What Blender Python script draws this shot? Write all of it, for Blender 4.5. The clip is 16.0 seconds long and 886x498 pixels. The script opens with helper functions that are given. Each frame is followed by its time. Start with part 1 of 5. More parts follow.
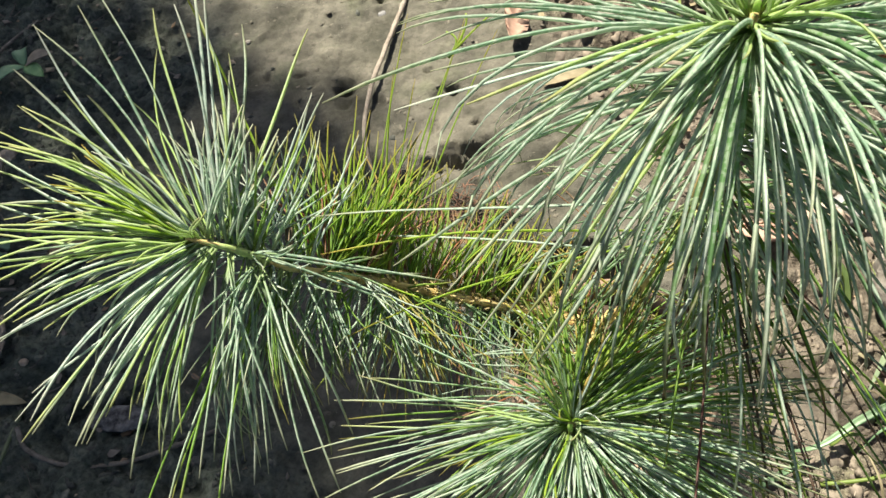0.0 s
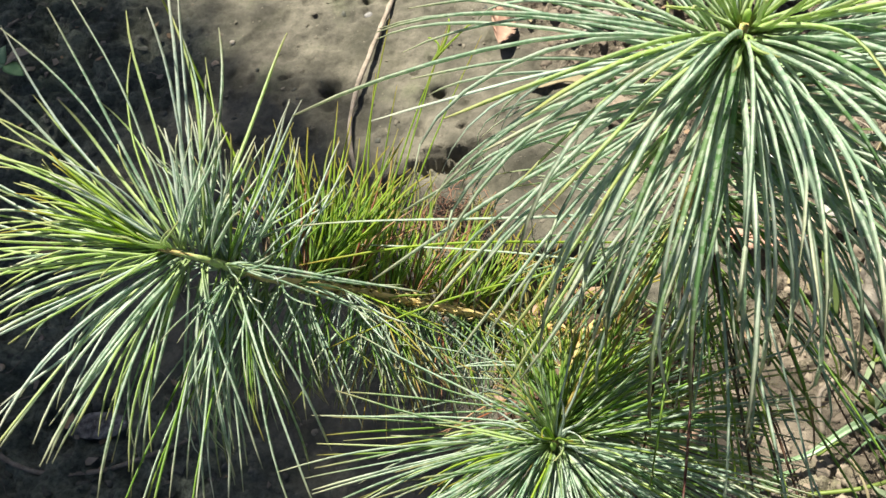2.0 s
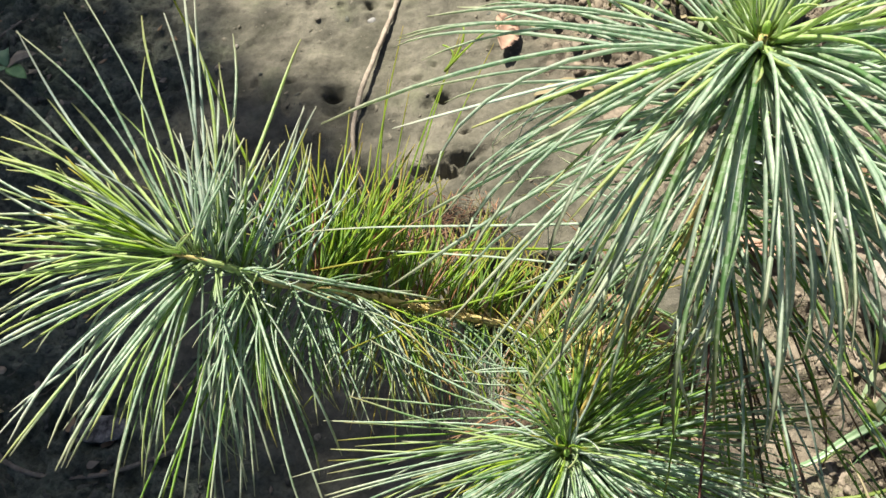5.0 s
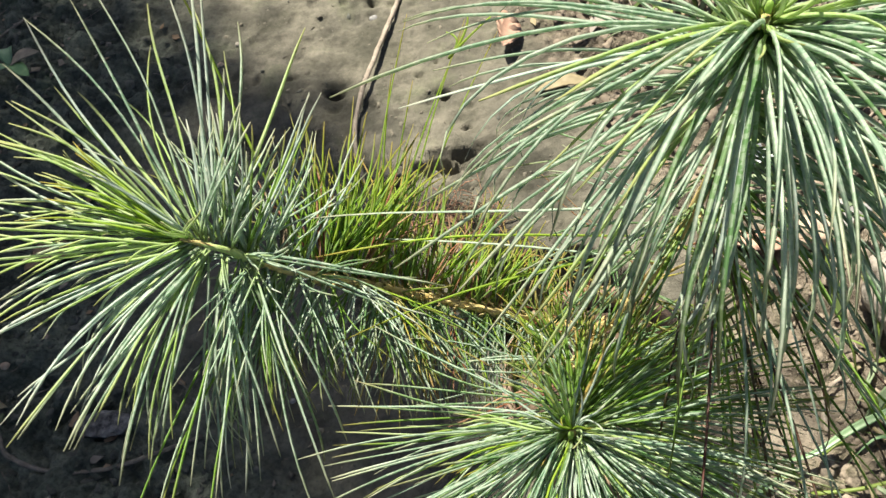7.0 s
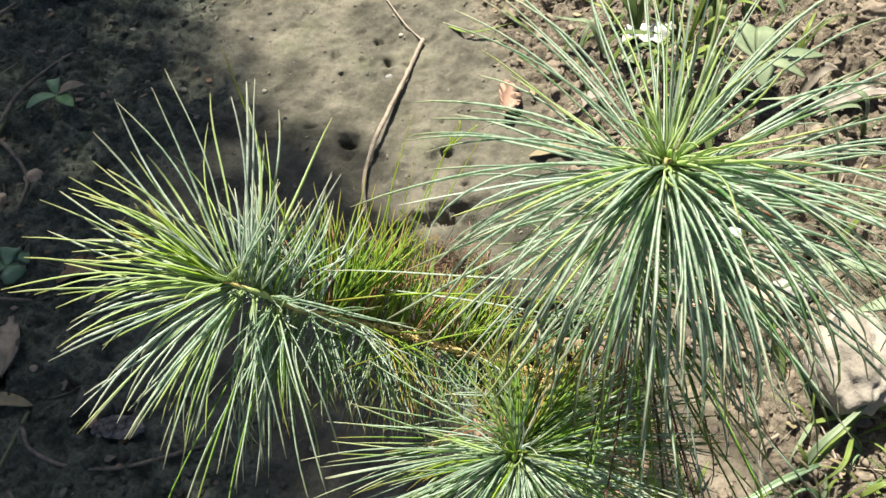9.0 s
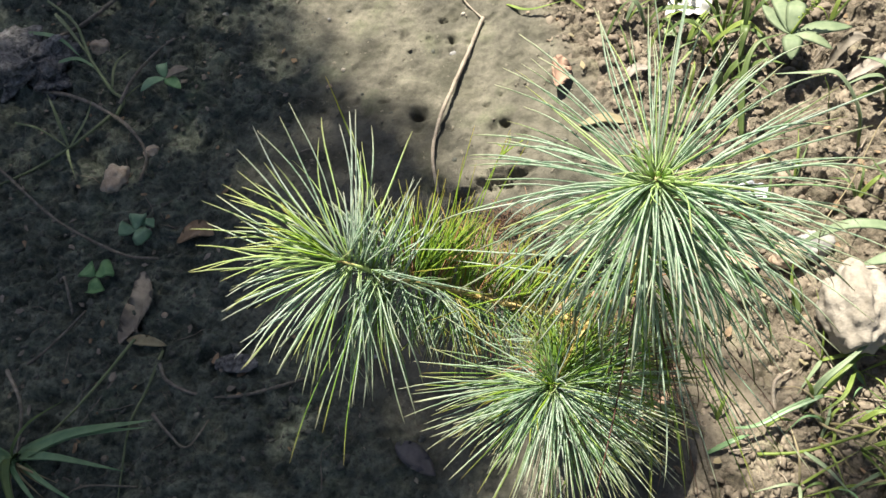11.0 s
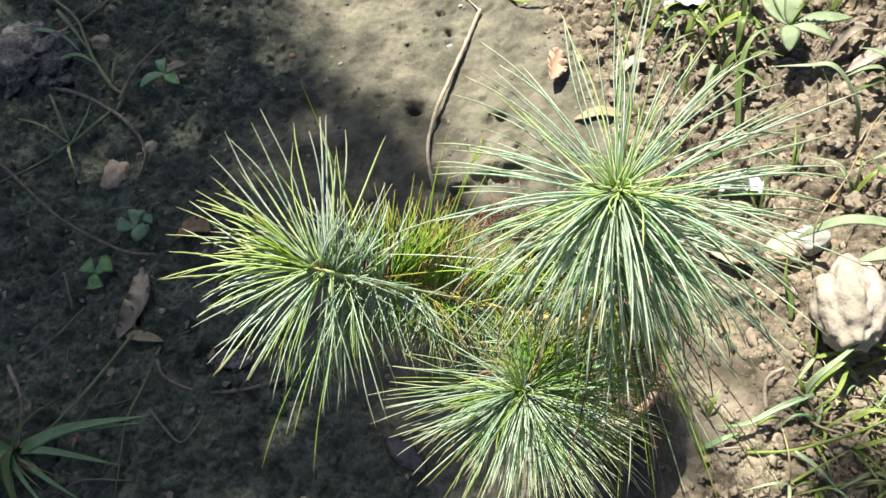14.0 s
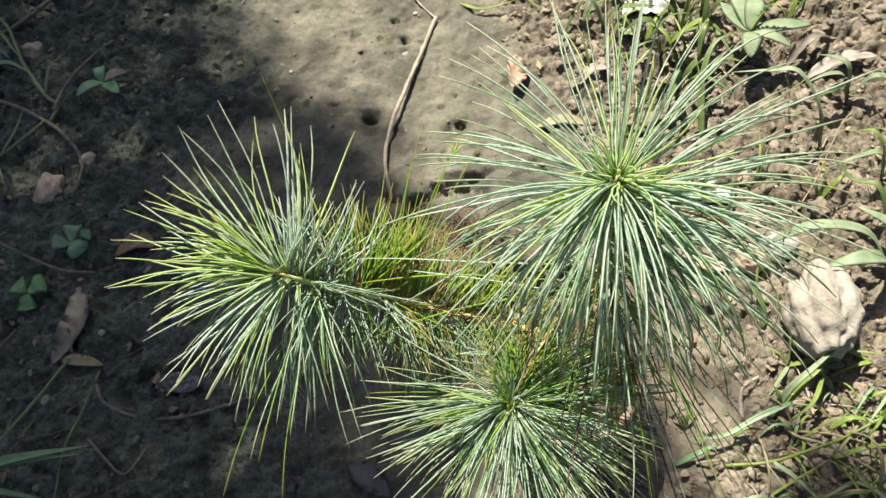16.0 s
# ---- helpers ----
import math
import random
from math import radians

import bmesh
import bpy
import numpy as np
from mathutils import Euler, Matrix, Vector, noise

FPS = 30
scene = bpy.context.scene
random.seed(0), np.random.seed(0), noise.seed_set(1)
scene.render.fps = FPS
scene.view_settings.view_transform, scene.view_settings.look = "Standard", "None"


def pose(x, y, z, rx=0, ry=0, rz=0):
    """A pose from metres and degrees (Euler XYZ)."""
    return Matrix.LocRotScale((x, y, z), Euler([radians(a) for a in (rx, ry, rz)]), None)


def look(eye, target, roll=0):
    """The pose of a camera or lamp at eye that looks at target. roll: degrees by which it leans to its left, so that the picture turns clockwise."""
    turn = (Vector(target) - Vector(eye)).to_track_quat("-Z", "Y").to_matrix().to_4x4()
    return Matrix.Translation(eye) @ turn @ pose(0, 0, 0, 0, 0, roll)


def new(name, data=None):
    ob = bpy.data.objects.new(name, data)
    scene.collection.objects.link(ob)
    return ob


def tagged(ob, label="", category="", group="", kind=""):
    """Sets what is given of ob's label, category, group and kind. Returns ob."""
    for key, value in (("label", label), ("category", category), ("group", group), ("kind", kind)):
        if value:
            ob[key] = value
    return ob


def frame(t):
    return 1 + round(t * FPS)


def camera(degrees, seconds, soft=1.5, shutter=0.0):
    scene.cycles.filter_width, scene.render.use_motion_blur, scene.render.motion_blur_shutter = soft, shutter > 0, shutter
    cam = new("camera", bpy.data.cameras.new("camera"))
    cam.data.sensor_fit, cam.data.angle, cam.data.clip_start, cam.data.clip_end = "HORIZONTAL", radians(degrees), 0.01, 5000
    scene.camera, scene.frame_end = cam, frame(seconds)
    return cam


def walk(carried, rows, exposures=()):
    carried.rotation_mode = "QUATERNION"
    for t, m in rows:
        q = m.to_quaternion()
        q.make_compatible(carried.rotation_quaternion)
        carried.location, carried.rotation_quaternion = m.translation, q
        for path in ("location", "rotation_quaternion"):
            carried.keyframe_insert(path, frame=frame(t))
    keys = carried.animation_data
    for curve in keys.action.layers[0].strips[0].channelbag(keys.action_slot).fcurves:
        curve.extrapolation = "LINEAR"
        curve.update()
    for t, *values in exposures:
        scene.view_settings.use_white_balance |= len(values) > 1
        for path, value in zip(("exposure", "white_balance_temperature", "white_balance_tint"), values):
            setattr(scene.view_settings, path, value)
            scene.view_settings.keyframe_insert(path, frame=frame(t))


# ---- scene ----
cam = camera(57.0, 16.0)
PATH = [
    (0, (0.0915, 0.1068, 0.4992), (-0.1322, 1.1197, -1.2107), -16.12),
    (0.5, (0.0883, 0.1097, 0.4938), (-0.1217, 1.1248, -1.2166), -15.31),
    (1, (0.0843, 0.1130, 0.4901), (-0.1048, 1.1284, -1.2226), -14.21),
    (1.5, (0.0911, 0.1145, 0.4925), (-0.0919, 1.1310, -1.2202), -13.78),
    (2, (0.0932, 0.1132, 0.4949), (-0.1021, 1.1257, -1.2188), -14.53),
    (2.5, (0.0868, 0.1100, 0.4940), (-0.1168, 1.1232, -1.2183), -15.03),
    (3, (0.0837, 0.1101, 0.4942), (-0.1181, 1.1298, -1.2144), -14.82),
    (3.5, (0.0850, 0.1128, 0.4914), (-0.0968, 1.1377, -1.2164), -13.64),
    (4, (0.0881, 0.1136, 0.4935), (-0.0919, 1.1356, -1.2163), -13.43),
    (6.5, (0.0876, 0.1101, 0.4975), (-0.1005, 1.1351, -1.2095), -13.69),
    (7, (0.0866, 0.1081, 0.4955), (-0.0973, 1.1355, -1.2105), -13.59),
    (7.5, (0.0925, 0.1053, 0.5054), (-0.0763, 1.1421, -1.1965), -11.97),
    (8, (0.0935, 0.0965, 0.5294), (-0.0553, 1.1666, -1.1537), -7.76),
    (8.5, (0.0980, 0.0929, 0.5433), (-0.0619, 1.1597, -1.1408), -8.38),
    (9, (0.0986, 0.0814, 0.5559), (-0.0828, 1.1768, -1.1076), -8.68),
    (9.5, (0.1037, 0.0731, 0.5790), (-0.1309, 1.1457, -1.0927), -10.75),
    (10, (0.1124, 0.0634, 0.6483), (-0.1193, 1.0600, -1.0702), -12.31),
    (10.2, (0.1087, 0.0510, 0.6556), (-0.1729, 1.0001, -1.0822), -15.71),
    (12.3, (0.1293, 0.0444, 0.6559), (-0.2379, 1.0082, -1.0577), -18.28),
    (12.5, (0.1306, 0.0513, 0.6490), (-0.2333, 1.0165, -1.0645), -18.23),
    (13, (0.1239, 0.0491, 0.6456), (-0.2337, 1.0022, -1.0759), -18.34),
    (13.5, (0.1182, 0.0469, 0.6501), (-0.2463, 0.9806, -1.0805), -19.38),
    (14, (0.1388, 0.0576, 0.6567), (-0.2545, 0.9697, -1.0792), -21.52),
    (14.5, (0.1443, 0.0446, 0.6575), (-0.2758, 0.9710, -1.0645), -22.92),
    (15, (0.1362, 0.0526, 0.6424), (-0.2545, 1.0071, -1.0711), -21.27),
    (15.5, (0.1205, 0.0585, 0.6268), (-0.1679, 1.0388, -1.0924), -16.43),
    (16, (0.1156, 0.0622, 0.6268), (-0.1349, 1.0338, -1.1033), -14.59),
]
walk(cam, [(t, look(eye, target, roll)) for t, eye, target, roll in PATH], exposures=((0.0, 1.07), (10.0, 1.12), (12.5, 1.4), (15.0, 1.37), (16.0, 1.15)))

# ---- light: high sun behind an added, unseen tree, open sky ----
SUN_TO = Vector((-0.40, 0.917, 0.0)).normalized()
SUN_ELEV = radians(65)
sun_dir = Vector((SUN_TO.x * math.cos(SUN_ELEV), SUN_TO.y * math.cos(SUN_ELEV), math.sin(SUN_ELEV)))
sun_data = bpy.data.lights.new("sun", "SUN")
sun_data.energy, sun_data.angle, sun_data.color = 5.6, radians(0.55), (1.0, 0.93, 0.78)
sun = new("sun", sun_data)
sun.matrix_world = look(sun_dir * 20, (0, 0, 0))
world = bpy.data.worlds.new("sky")
scene.world = world
world.use_nodes = True
wn = world.node_tree
sky = wn.nodes.new("ShaderNodeTexSky")
sky.sky_type, sky.sun_disc = "NISHITA", False
sky.air_density, sky.dust_density, sky.ozone_density = 1.0, 2.5, 0.6
sky.sun_elevation, sky.sun_rotation = SUN_ELEV, math.atan2(SUN_TO.x, SUN_TO.y)
wn.links.new(sky.outputs["Color"], wn.nodes["Background"].inputs["Color"])
wn.nodes["Background"].inputs["Strength"].default_value = 0.037

# ---- materials ----


def material(name, rough=0.6, spec=0.4):
    m = bpy.data.materials.new(name)
    m.use_nodes = True
    b = m.node_tree.nodes["Principled BSDF"]
    b.inputs["Roughness"].default_value = rough
    b.inputs["Specular IOR Level"].default_value = spec
    return m, m.node_tree, b


def node(nt, kind, **values):
    n = nt.nodes.new(kind)
    for key, v in values.items():
        n.inputs[key].default_value = v
    return n


def noise_node(nt, scale, detail=4.0, rough=0.55, vec=None):
    n = node(nt, "ShaderNodeTexNoise", Scale=scale, Detail=detail, Roughness=rough)
    if vec is not None:
        nt.links.new(vec, n.inputs["Vector"])
    return n.outputs["Fac"]


def ramp(nt, fac, stops):
    r = nt.nodes.new("ShaderNodeValToRGB")
    els = r.color_ramp.elements
    while len(els) < len(stops):
        els.new(0.5)
    for e, (p, c) in zip(els, stops):
        e.position, e.color = p, (*c, 1.0)
    nt.links.new(fac, r.inputs["Fac"])
    return r.outputs["Color"]


def mix(nt, fac, a, b, blend="MIX"):
    n = nt.nodes.new("ShaderNodeMix")
    n.data_type, n.blend_type = "RGBA", blend
    for sock, v in ((n.inputs["Factor"], fac), (n.inputs["A"], a), (n.inputs["B"], b)):
        if isinstance(v, bpy.types.NodeSocket):
            nt.links.new(v, sock)
        else:
            sock.default_value = v if isinstance(v, float) else (*v, 1.0)
    return n.outputs["Result"]


def arith(nt, op, a, b=0.0):
    n = nt.nodes.new("ShaderNodeMath")
    n.operation = op
    for sock, v in ((n.inputs[0], a), (n.inputs[1], b)):
        if isinstance(v, bpy.types.NodeSocket):
            nt.links.new(v, sock)
        else:
            sock.default_value = v
    return n.outputs[0]


def bump(nt, b, height, strength, distance):
    n = node(nt, "ShaderNodeBump", Strength=strength, Distance=distance)
    nt.links.new(height, n.inputs["Height"])
    nt.links.new(n.outputs["Normal"], b.inputs["Normal"])


def coords(nt, which="Object"):
    return nt.nodes.new("ShaderNodeTexCoord").outputs[which]


def piece_random(nt):
    """One random number a piece, whether it is an object or an island."""
    a = nt.nodes.new("ShaderNodeObjectInfo").outputs["Random"]
    b = nt.nodes.new("ShaderNodeNewGeometry").outputs["Random Per Island"]
    return arith(nt, "FRACT", arith(nt, "ADD", a, b))


def mottled(name, stops, scale, rough=0.85, spec=0.25, fine=400.0, relief=0.0006, strength=0.6, speck=0.25):
    """Soil, stone, bark: two scales of colour and a fine relief."""
    m, nt, b = material(name, rough, spec)
    v = coords(nt)
    col = ramp(nt, noise_node(nt, scale, 6.0, 0.6, v), stops)
    dark = tuple(c * 0.55 for c in stops[0][1])
    grain = ramp(nt, noise_node(nt, fine, 3.0, 0.7, v), ((0.35, (0, 0, 0)), (0.65, (1, 1, 1))))
    col = mix(nt, speck, col, mix(nt, grain, dark, stops[-1][1]))
    col = mix(nt, 0.9, col, ramp(nt, piece_random(nt), ((0.0, (0.72, 0.72, 0.72)), (1.0, (1.2, 1.18, 1.15)))), "MULTIPLY")
    nt.links.new(col, b.inputs["Base Color"])
    h = arith(nt, "ADD", noise_node(nt, fine * 0.4, 6.0, 0.7, v), arith(nt, "MULTIPLY", noise_node(nt, fine * 1.6, 2.0, 0.5, v), 0.4))
    bump(nt, b, h, strength, relief)
    return m


def soil_material():
    m, nt, b = material("soil", 0.92, 0.2)
    v = coords(nt)
    crust = ramp(nt, noise_node(nt, 16.0, 8.0, 0.66, v), ((0.34, (0.072, 0.069, 0.057)), (0.5, (0.134, 0.126, 0.102)), (0.66, (0.205, 0.19, 0.153))))
    loose = ramp(nt, noise_node(nt, 30.0, 8.0, 0.65, v), ((0.3, (0.110, 0.091, 0.070)), (0.5, (0.212, 0.181, 0.144)), (0.7, (0.315, 0.274, 0.220))))
    # Left side: damp soil with the grey-green cast of shade put into its colour.
    damp_shade = ramp(nt, noise_node(nt, 42.0, 8.0, 0.62, v), ((0.36, (0.054, 0.063, 0.055)), (0.5, (0.113, 0.128, 0.107)), (0.64, (0.180, 0.198, 0.163))))
    zone = nt.nodes.new("ShaderNodeAttribute")
    zone.attribute_name = "zone"
    sep = nt.nodes.new("ShaderNodeSeparateColor")
    nt.links.new(zone.outputs["Color"], sep.inputs["Color"])
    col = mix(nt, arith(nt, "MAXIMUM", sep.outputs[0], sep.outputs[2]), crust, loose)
    col = mix(nt, sep.outputs[1], col, damp_shade)
    specks = ramp(nt, noise_node(nt, 300.0, 5.0, 0.75, v), ((0.36, (0.38, 0.37, 0.35)), (0.5, (1, 1, 1)), (0.64, (1.35, 1.32, 1.25))))
    col = mix(nt, arith(nt, "ADD", arith(nt, "MULTIPLY", arith(nt, "MAXIMUM", sep.outputs[0], sep.outputs[1]), 0.45), 0.3), col, specks, "MULTIPLY")
    algae = ramp(nt, noise_node(nt, 14.0, 8.0, 0.7, v), ((0.40, (0.58, 0.60, 0.56)), (0.52, (1, 1, 1)), (0.66, (0.84, 0.93, 0.78))))
    col = mix(nt, 0.8, col, algae, "MULTIPLY")
    nt.links.new(col, b.inputs["Base Color"])
    h = arith(nt, "ADD", noise_node(nt, 70.0, 9.0, 0.74, v), arith(nt, "MULTIPLY", noise_node(nt, 420.0, 3.0, 0.6, v), 0.2))
    bump(nt, b, arith(nt, "MULTIPLY", h, arith(nt, "ADD", arith(nt, "ADD", arith(nt, "MULTIPLY", sep.outputs[1], 0.35), sep.outputs[0]), 0.9)), 1.0, 0.0034)
    return m


def needle_material(name, colours, tip, pale, gloss=0.42, root=(0.50, 0.60, 0.24), rooted=0.6, glow=0.35, sheer=0.45, shine=0.22):
    """A waxy needle: colour by piece, pale base, lines of wax, brown tip."""
    m, nt, b = material(name, gloss + 0.12, shine)
    rnd = piece_random(nt)
    n = len(colours)
    col = ramp(nt, rnd, [(i / max(1, n - 1), c) for i, c in enumerate(colours)])
    along = nt.nodes.new("ShaderNodeAttribute")
    along.attribute_name = "along"
    s = along.outputs["Fac"]
    v = nt.nodes.new("ShaderNodeNewGeometry").outputs["Position"]
    wax = ramp(nt, noise_node(nt, 520.0, 2.0, 0.6, v), ((0.48, (0, 0, 0)), (0.55, (1, 1, 1))))
    col = mix(nt, arith(nt, "MULTIPLY", wax, pale), col, (0.68, 0.75, 0.64))
    base = ramp(nt, s, ((0.05, (1, 1, 1)), (0.20, (0, 0, 0))))
    col = mix(nt, arith(nt, "MULTIPLY", base, rooted), col, root)
    end = ramp(nt, s, ((0.72, (0, 0, 0)), (1.0, (1, 1, 1))))
    col = mix(nt, arith(nt, "MULTIPLY", end, 0.7), col, tip)
    nt.links.new(col, b.inputs["Base Color"])
    thin = nt.nodes.new("ShaderNodeBsdfTranslucent")
    nt.links.new(mix(nt, glow, col, (0.56, 0.70, 0.28)), thin.inputs["Color"])
    both = nt.nodes.new("ShaderNodeMixShader")
    both.inputs["Fac"].default_value = sheer
    nt.links.new(b.outputs[0], both.inputs[1])
    nt.links.new(thin.outputs[0], both.inputs[2])
    nt.links.new(both.outputs[0], nt.nodes["Material Output"].inputs["Surface"])
    return m


def leaf_material(name, a, c, rough=0.5, through_light=0.3, vein=60.0):
    m, nt, b = material(name, rough, 0.4)
    v = coords(nt)
    col = ramp(nt, noise_node(nt, vein, 5.0, 0.6, v), ((0.3, a), (0.7, c)))
    rnd = piece_random(nt)
    col = mix(nt, 0.6, col, ramp(nt, rnd, ((0.0, (0.8, 0.85, 0.75)), (1.0, (1.15, 1.1, 1.0)))), "MULTIPLY")
    nt.links.new(col, b.inputs["Base Color"])
    bump(nt, b, noise_node(nt, vein * 12, 3.0, 0.5, v), 0.3, 0.0004)
    thin = nt.nodes.new("ShaderNodeBsdfTranslucent")
    nt.links.new(col, thin.inputs["Color"])
    both = nt.nodes.new("ShaderNodeMixShader")
    both.inputs["Fac"].default_value = through_light
    nt.links.new(b.outputs[0], both.inputs[1])
    nt.links.new(thin.outputs[0], both.inputs[2])
    nt.links.new(both.outputs[0], nt.nodes["Material Output"].inputs["Surface"])
    return m


M_SOIL = soil_material()
M_CLOD = mottled("clod", ((0.3, (0.115, 0.094, 0.072)), (0.5, (0.212, 0.179, 0.142)), (0.72, (0.31, 0.266, 0.214))), 45.0)
M_GRAIN = mottled("soil_grain", ((0.3, (0.085, 0.078, 0.062)), (0.5, (0.15, 0.14, 0.112)), (0.72, (0.23, 0.21, 0.17))), 60.0)
# Damp crumbs; their colour carries the same grey-green shade tone.
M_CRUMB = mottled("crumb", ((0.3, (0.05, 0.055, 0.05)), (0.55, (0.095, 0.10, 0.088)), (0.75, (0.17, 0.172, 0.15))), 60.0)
M_STONE = mottled("pale_stone", ((0.3, (0.30, 0.265, 0.22)), (0.5, (0.42, 0.38, 0.33)), (0.7, (0.52, 0.49, 0.44))), 26.0, 0.85, 0.25, 260.0, 0.0012, 0.8, 0.2)
M_GREY = mottled("grey_stone", ((0.3, (0.24, 0.24, 0.24)), (0.7, (0.38, 0.375, 0.37))), 50.0, 0.7, 0.35)
M_TAN = mottled("tan_pebble", ((0.3, (0.28, 0.20, 0.14)), (0.7, (0.46, 0.40, 0.33))), 50.0, 0.75, 0.3)
M_STICK = mottled("dry_twig", ((0.3, (0.19, 0.16, 0.13)), (0.5, (0.33, 0.28, 0.23)), (0.75, (0.45, 0.40, 0.34))), 110.0, 0.8, 0.25, 600.0, 0.0005)
M_ROOT = mottled("grey_root", ((0.32, (0.10, 0.085, 0.07)), (0.5, (0.18, 0.16, 0.135)), (0.68, (0.29, 0.26, 0.225))), 120.0, 0.85, 0.2, 600.0, 0.0008)
M_STEM = mottled("green_brown_stem", ((0.3, (0.10, 0.14, 0.06)), (0.7, (0.22, 0.25, 0.14))), 60.0, 0.6, 0.35, 500.0, 0.0003)
M_BARK = mottled("shoot_bark", ((0.3, (0.52, 0.37, 0.13)), (0.5, (0.67, 0.53, 0.22)), (0.72, (0.74, 0.64, 0.35))), 160.0, 0.7, 0.3, 900.0, 0.0006)
M_SCALE = mottled("bud_scale", ((0.3, (0.42, 0.32, 0.13)), (0.5, (0.56, 0.46, 0.20)), (0.72, (0.64, 0.56, 0.30))), 160.0, 0.7, 0.3, 900.0, 0.0004)
M_YOUNG = mottled("young_shoot", ((0.3, (0.30, 0.40, 0.12)), (0.5, (0.42, 0.54, 0.20)), (0.72, (0.52, 0.62, 0.32))), 200.0, 0.6, 0.3, 900.0, 0.0005)
M_OLDBARK = mottled("old_bark", ((0.3, (0.11, 0.08, 0.055)), (0.7, (0.25, 0.19, 0.13))), 120.0, 0.85, 0.2, 700.0, 0.0007)
M_CHUNK = mottled("weathered_wood", ((0.34, (0.035, 0.034, 0.035)), (0.5, (0.15, 0.145, 0.145)), (0.66, (0.36, 0.35, 0.345))), 90.0, 0.9, 0.15, 220.0, 0.004, 1.0, 0.5)
M_POT = mottled("clay", ((0.3, (0.26, 0.155, 0.095)), (0.5, (0.36, 0.235, 0.15)), (0.75, (0.46, 0.34, 0.245))), 30.0, 0.8, 0.25, 350.0, 0.0004, 0.4)
M_RIM = mottled("limed_clay", ((0.3, (0.17, 0.11, 0.075)), (0.5, (0.24, 0.165, 0.115)), (0.72, (0.34, 0.26, 0.20))), 45.0, 0.85, 0.2, 350.0, 0.0004, 0.4)
M_COMPOST = mottled("compost", ((0.3, (0.045, 0.034, 0.026)), (0.5, (0.10, 0.072, 0.052)), (0.72, (0.18, 0.135, 0.10))), 90.0, 0.9, 0.2, 500.0, 0.0012)
M_PAPER = mottled("white_paper", ((0.3, (0.70, 0.70, 0.69)), (0.7, (0.80, 0.80, 0.79))), 40.0, 0.6, 0.3, 300.0, 0.0003, 0.3, 0.05)
M_WRAP = mottled("plastic_film", ((0.3, (0.30, 0.33, 0.38)), (0.55, (0.48, 0.50, 0.55)), (0.75, (0.66, 0.68, 0.72))), 60.0, 0.25, 0.6, 200.0, 0.0008, 0.6, 0.1)
M_DEAD = leaf_material("dead_leaf", (0.16, 0.105, 0.065), (0.34, 0.245, 0.165), 0.75, 0.12, 90.0)
M_DEADRED = leaf_material("red_dead_leaf", (0.36, 0.20, 0.155), (0.52, 0.36, 0.29), 0.7, 0.15, 90.0)
M_DEADGREY = leaf_material("grey_dead_leaf", (0.13, 0.11, 0.095), (0.30, 0.26, 0.23), 0.75, 0.08, 90.0)
M_RUST = leaf_material("rusty_needle", (0.28, 0.14, 0.10), (0.44, 0.27, 0.19), 0.65, 0.2, 90.0)
M_MAUVE = leaf_material("mauve_dead_leaf", (0.07, 0.062, 0.072), (0.15, 0.132, 0.15), 0.7, 0.08, 90.0)
M_DEADPALE = leaf_material("pale_dead_leaf", (0.24, 0.205, 0.19), (0.40, 0.355, 0.335), 0.7, 0.1, 90.0)
M_GRASS = leaf_material("grass", (0.075, 0.135, 0.04), (0.17, 0.235, 0.085), 0.45, 0.35, 40.0)
M_LIME = leaf_material("young_grass", (0.19, 0.28, 0.06), (0.33, 0.42, 0.12), 0.45, 0.4, 40.0)
M_GRASSB = leaf_material("bluish_grass", (0.13, 0.25, 0.13), (0.27, 0.40, 0.23), 0.36, 0.25, 40.0)
M_PALE = leaf_material("pale_leaf", (0.17, 0.24, 0.14), (0.33, 0.40, 0.27), 0.55, 0.25, 70.0)
M_BROAD = leaf_material("grey_green_leaf", (0.14, 0.20, 0.12), (0.25, 0.31, 0.20), 0.6, 0.2, 90.0)
M_STRAW = leaf_material("straw", (0.24, 0.20, 0.12), (0.42, 0.36, 0.24), 0.6, 0.25, 90.0)
M_CLOVER = leaf_material("clover_leaf", (0.15, 0.31, 0.13), (0.27, 0.46, 0.22), 0.5, 0.3, 120.0)
M_CLOVERB = leaf_material("pale_clover", (0.16, 0.30, 0.19), (0.28, 0.42, 0.29), 0.5, 0.3, 120.0)
# Leaves of the unseen tree that is added for shade.
M_SHADE_LEAF = leaf_material("shade_tree_leaf", (0.035, 0.085, 0.02), (0.08, 0.15, 0.04), 0.5, 0.15, 9.0)

N_WAXY = needle_material("waxy_needle", ((0.25, 0.39, 0.27), (0.38, 0.51, 0.39), (0.50, 0.61, 0.50), (0.29, 0.45, 0.32), (0.44, 0.57, 0.44), (0.34, 0.50, 0.36)), (0.53, 0.49, 0.31), 0.55, 0.35, (0.48, 0.63, 0.24), 0.75, 0.14, 0.5, 0.34)
N_DEEP = needle_material("deep_green_needle", ((0.15, 0.30, 0.12), (0.24, 0.39, 0.18), (0.20, 0.35, 0.17), (0.30, 0.43, 0.19)), (0.42, 0.32, 0.18), 0.35, 0.55, (0.38, 0.46, 0.18), 0.4, 0.15, 0.55)
N_SILVER = needle_material("silvery_needle", ((0.40, 0.52, 0.46), (0.56, 0.66, 0.60), (0.46, 0.58, 0.50)), (0.5, 0.48, 0.38), 0.6, 0.55, (0.46, 0.60, 0.30), 0.5, 0.05)
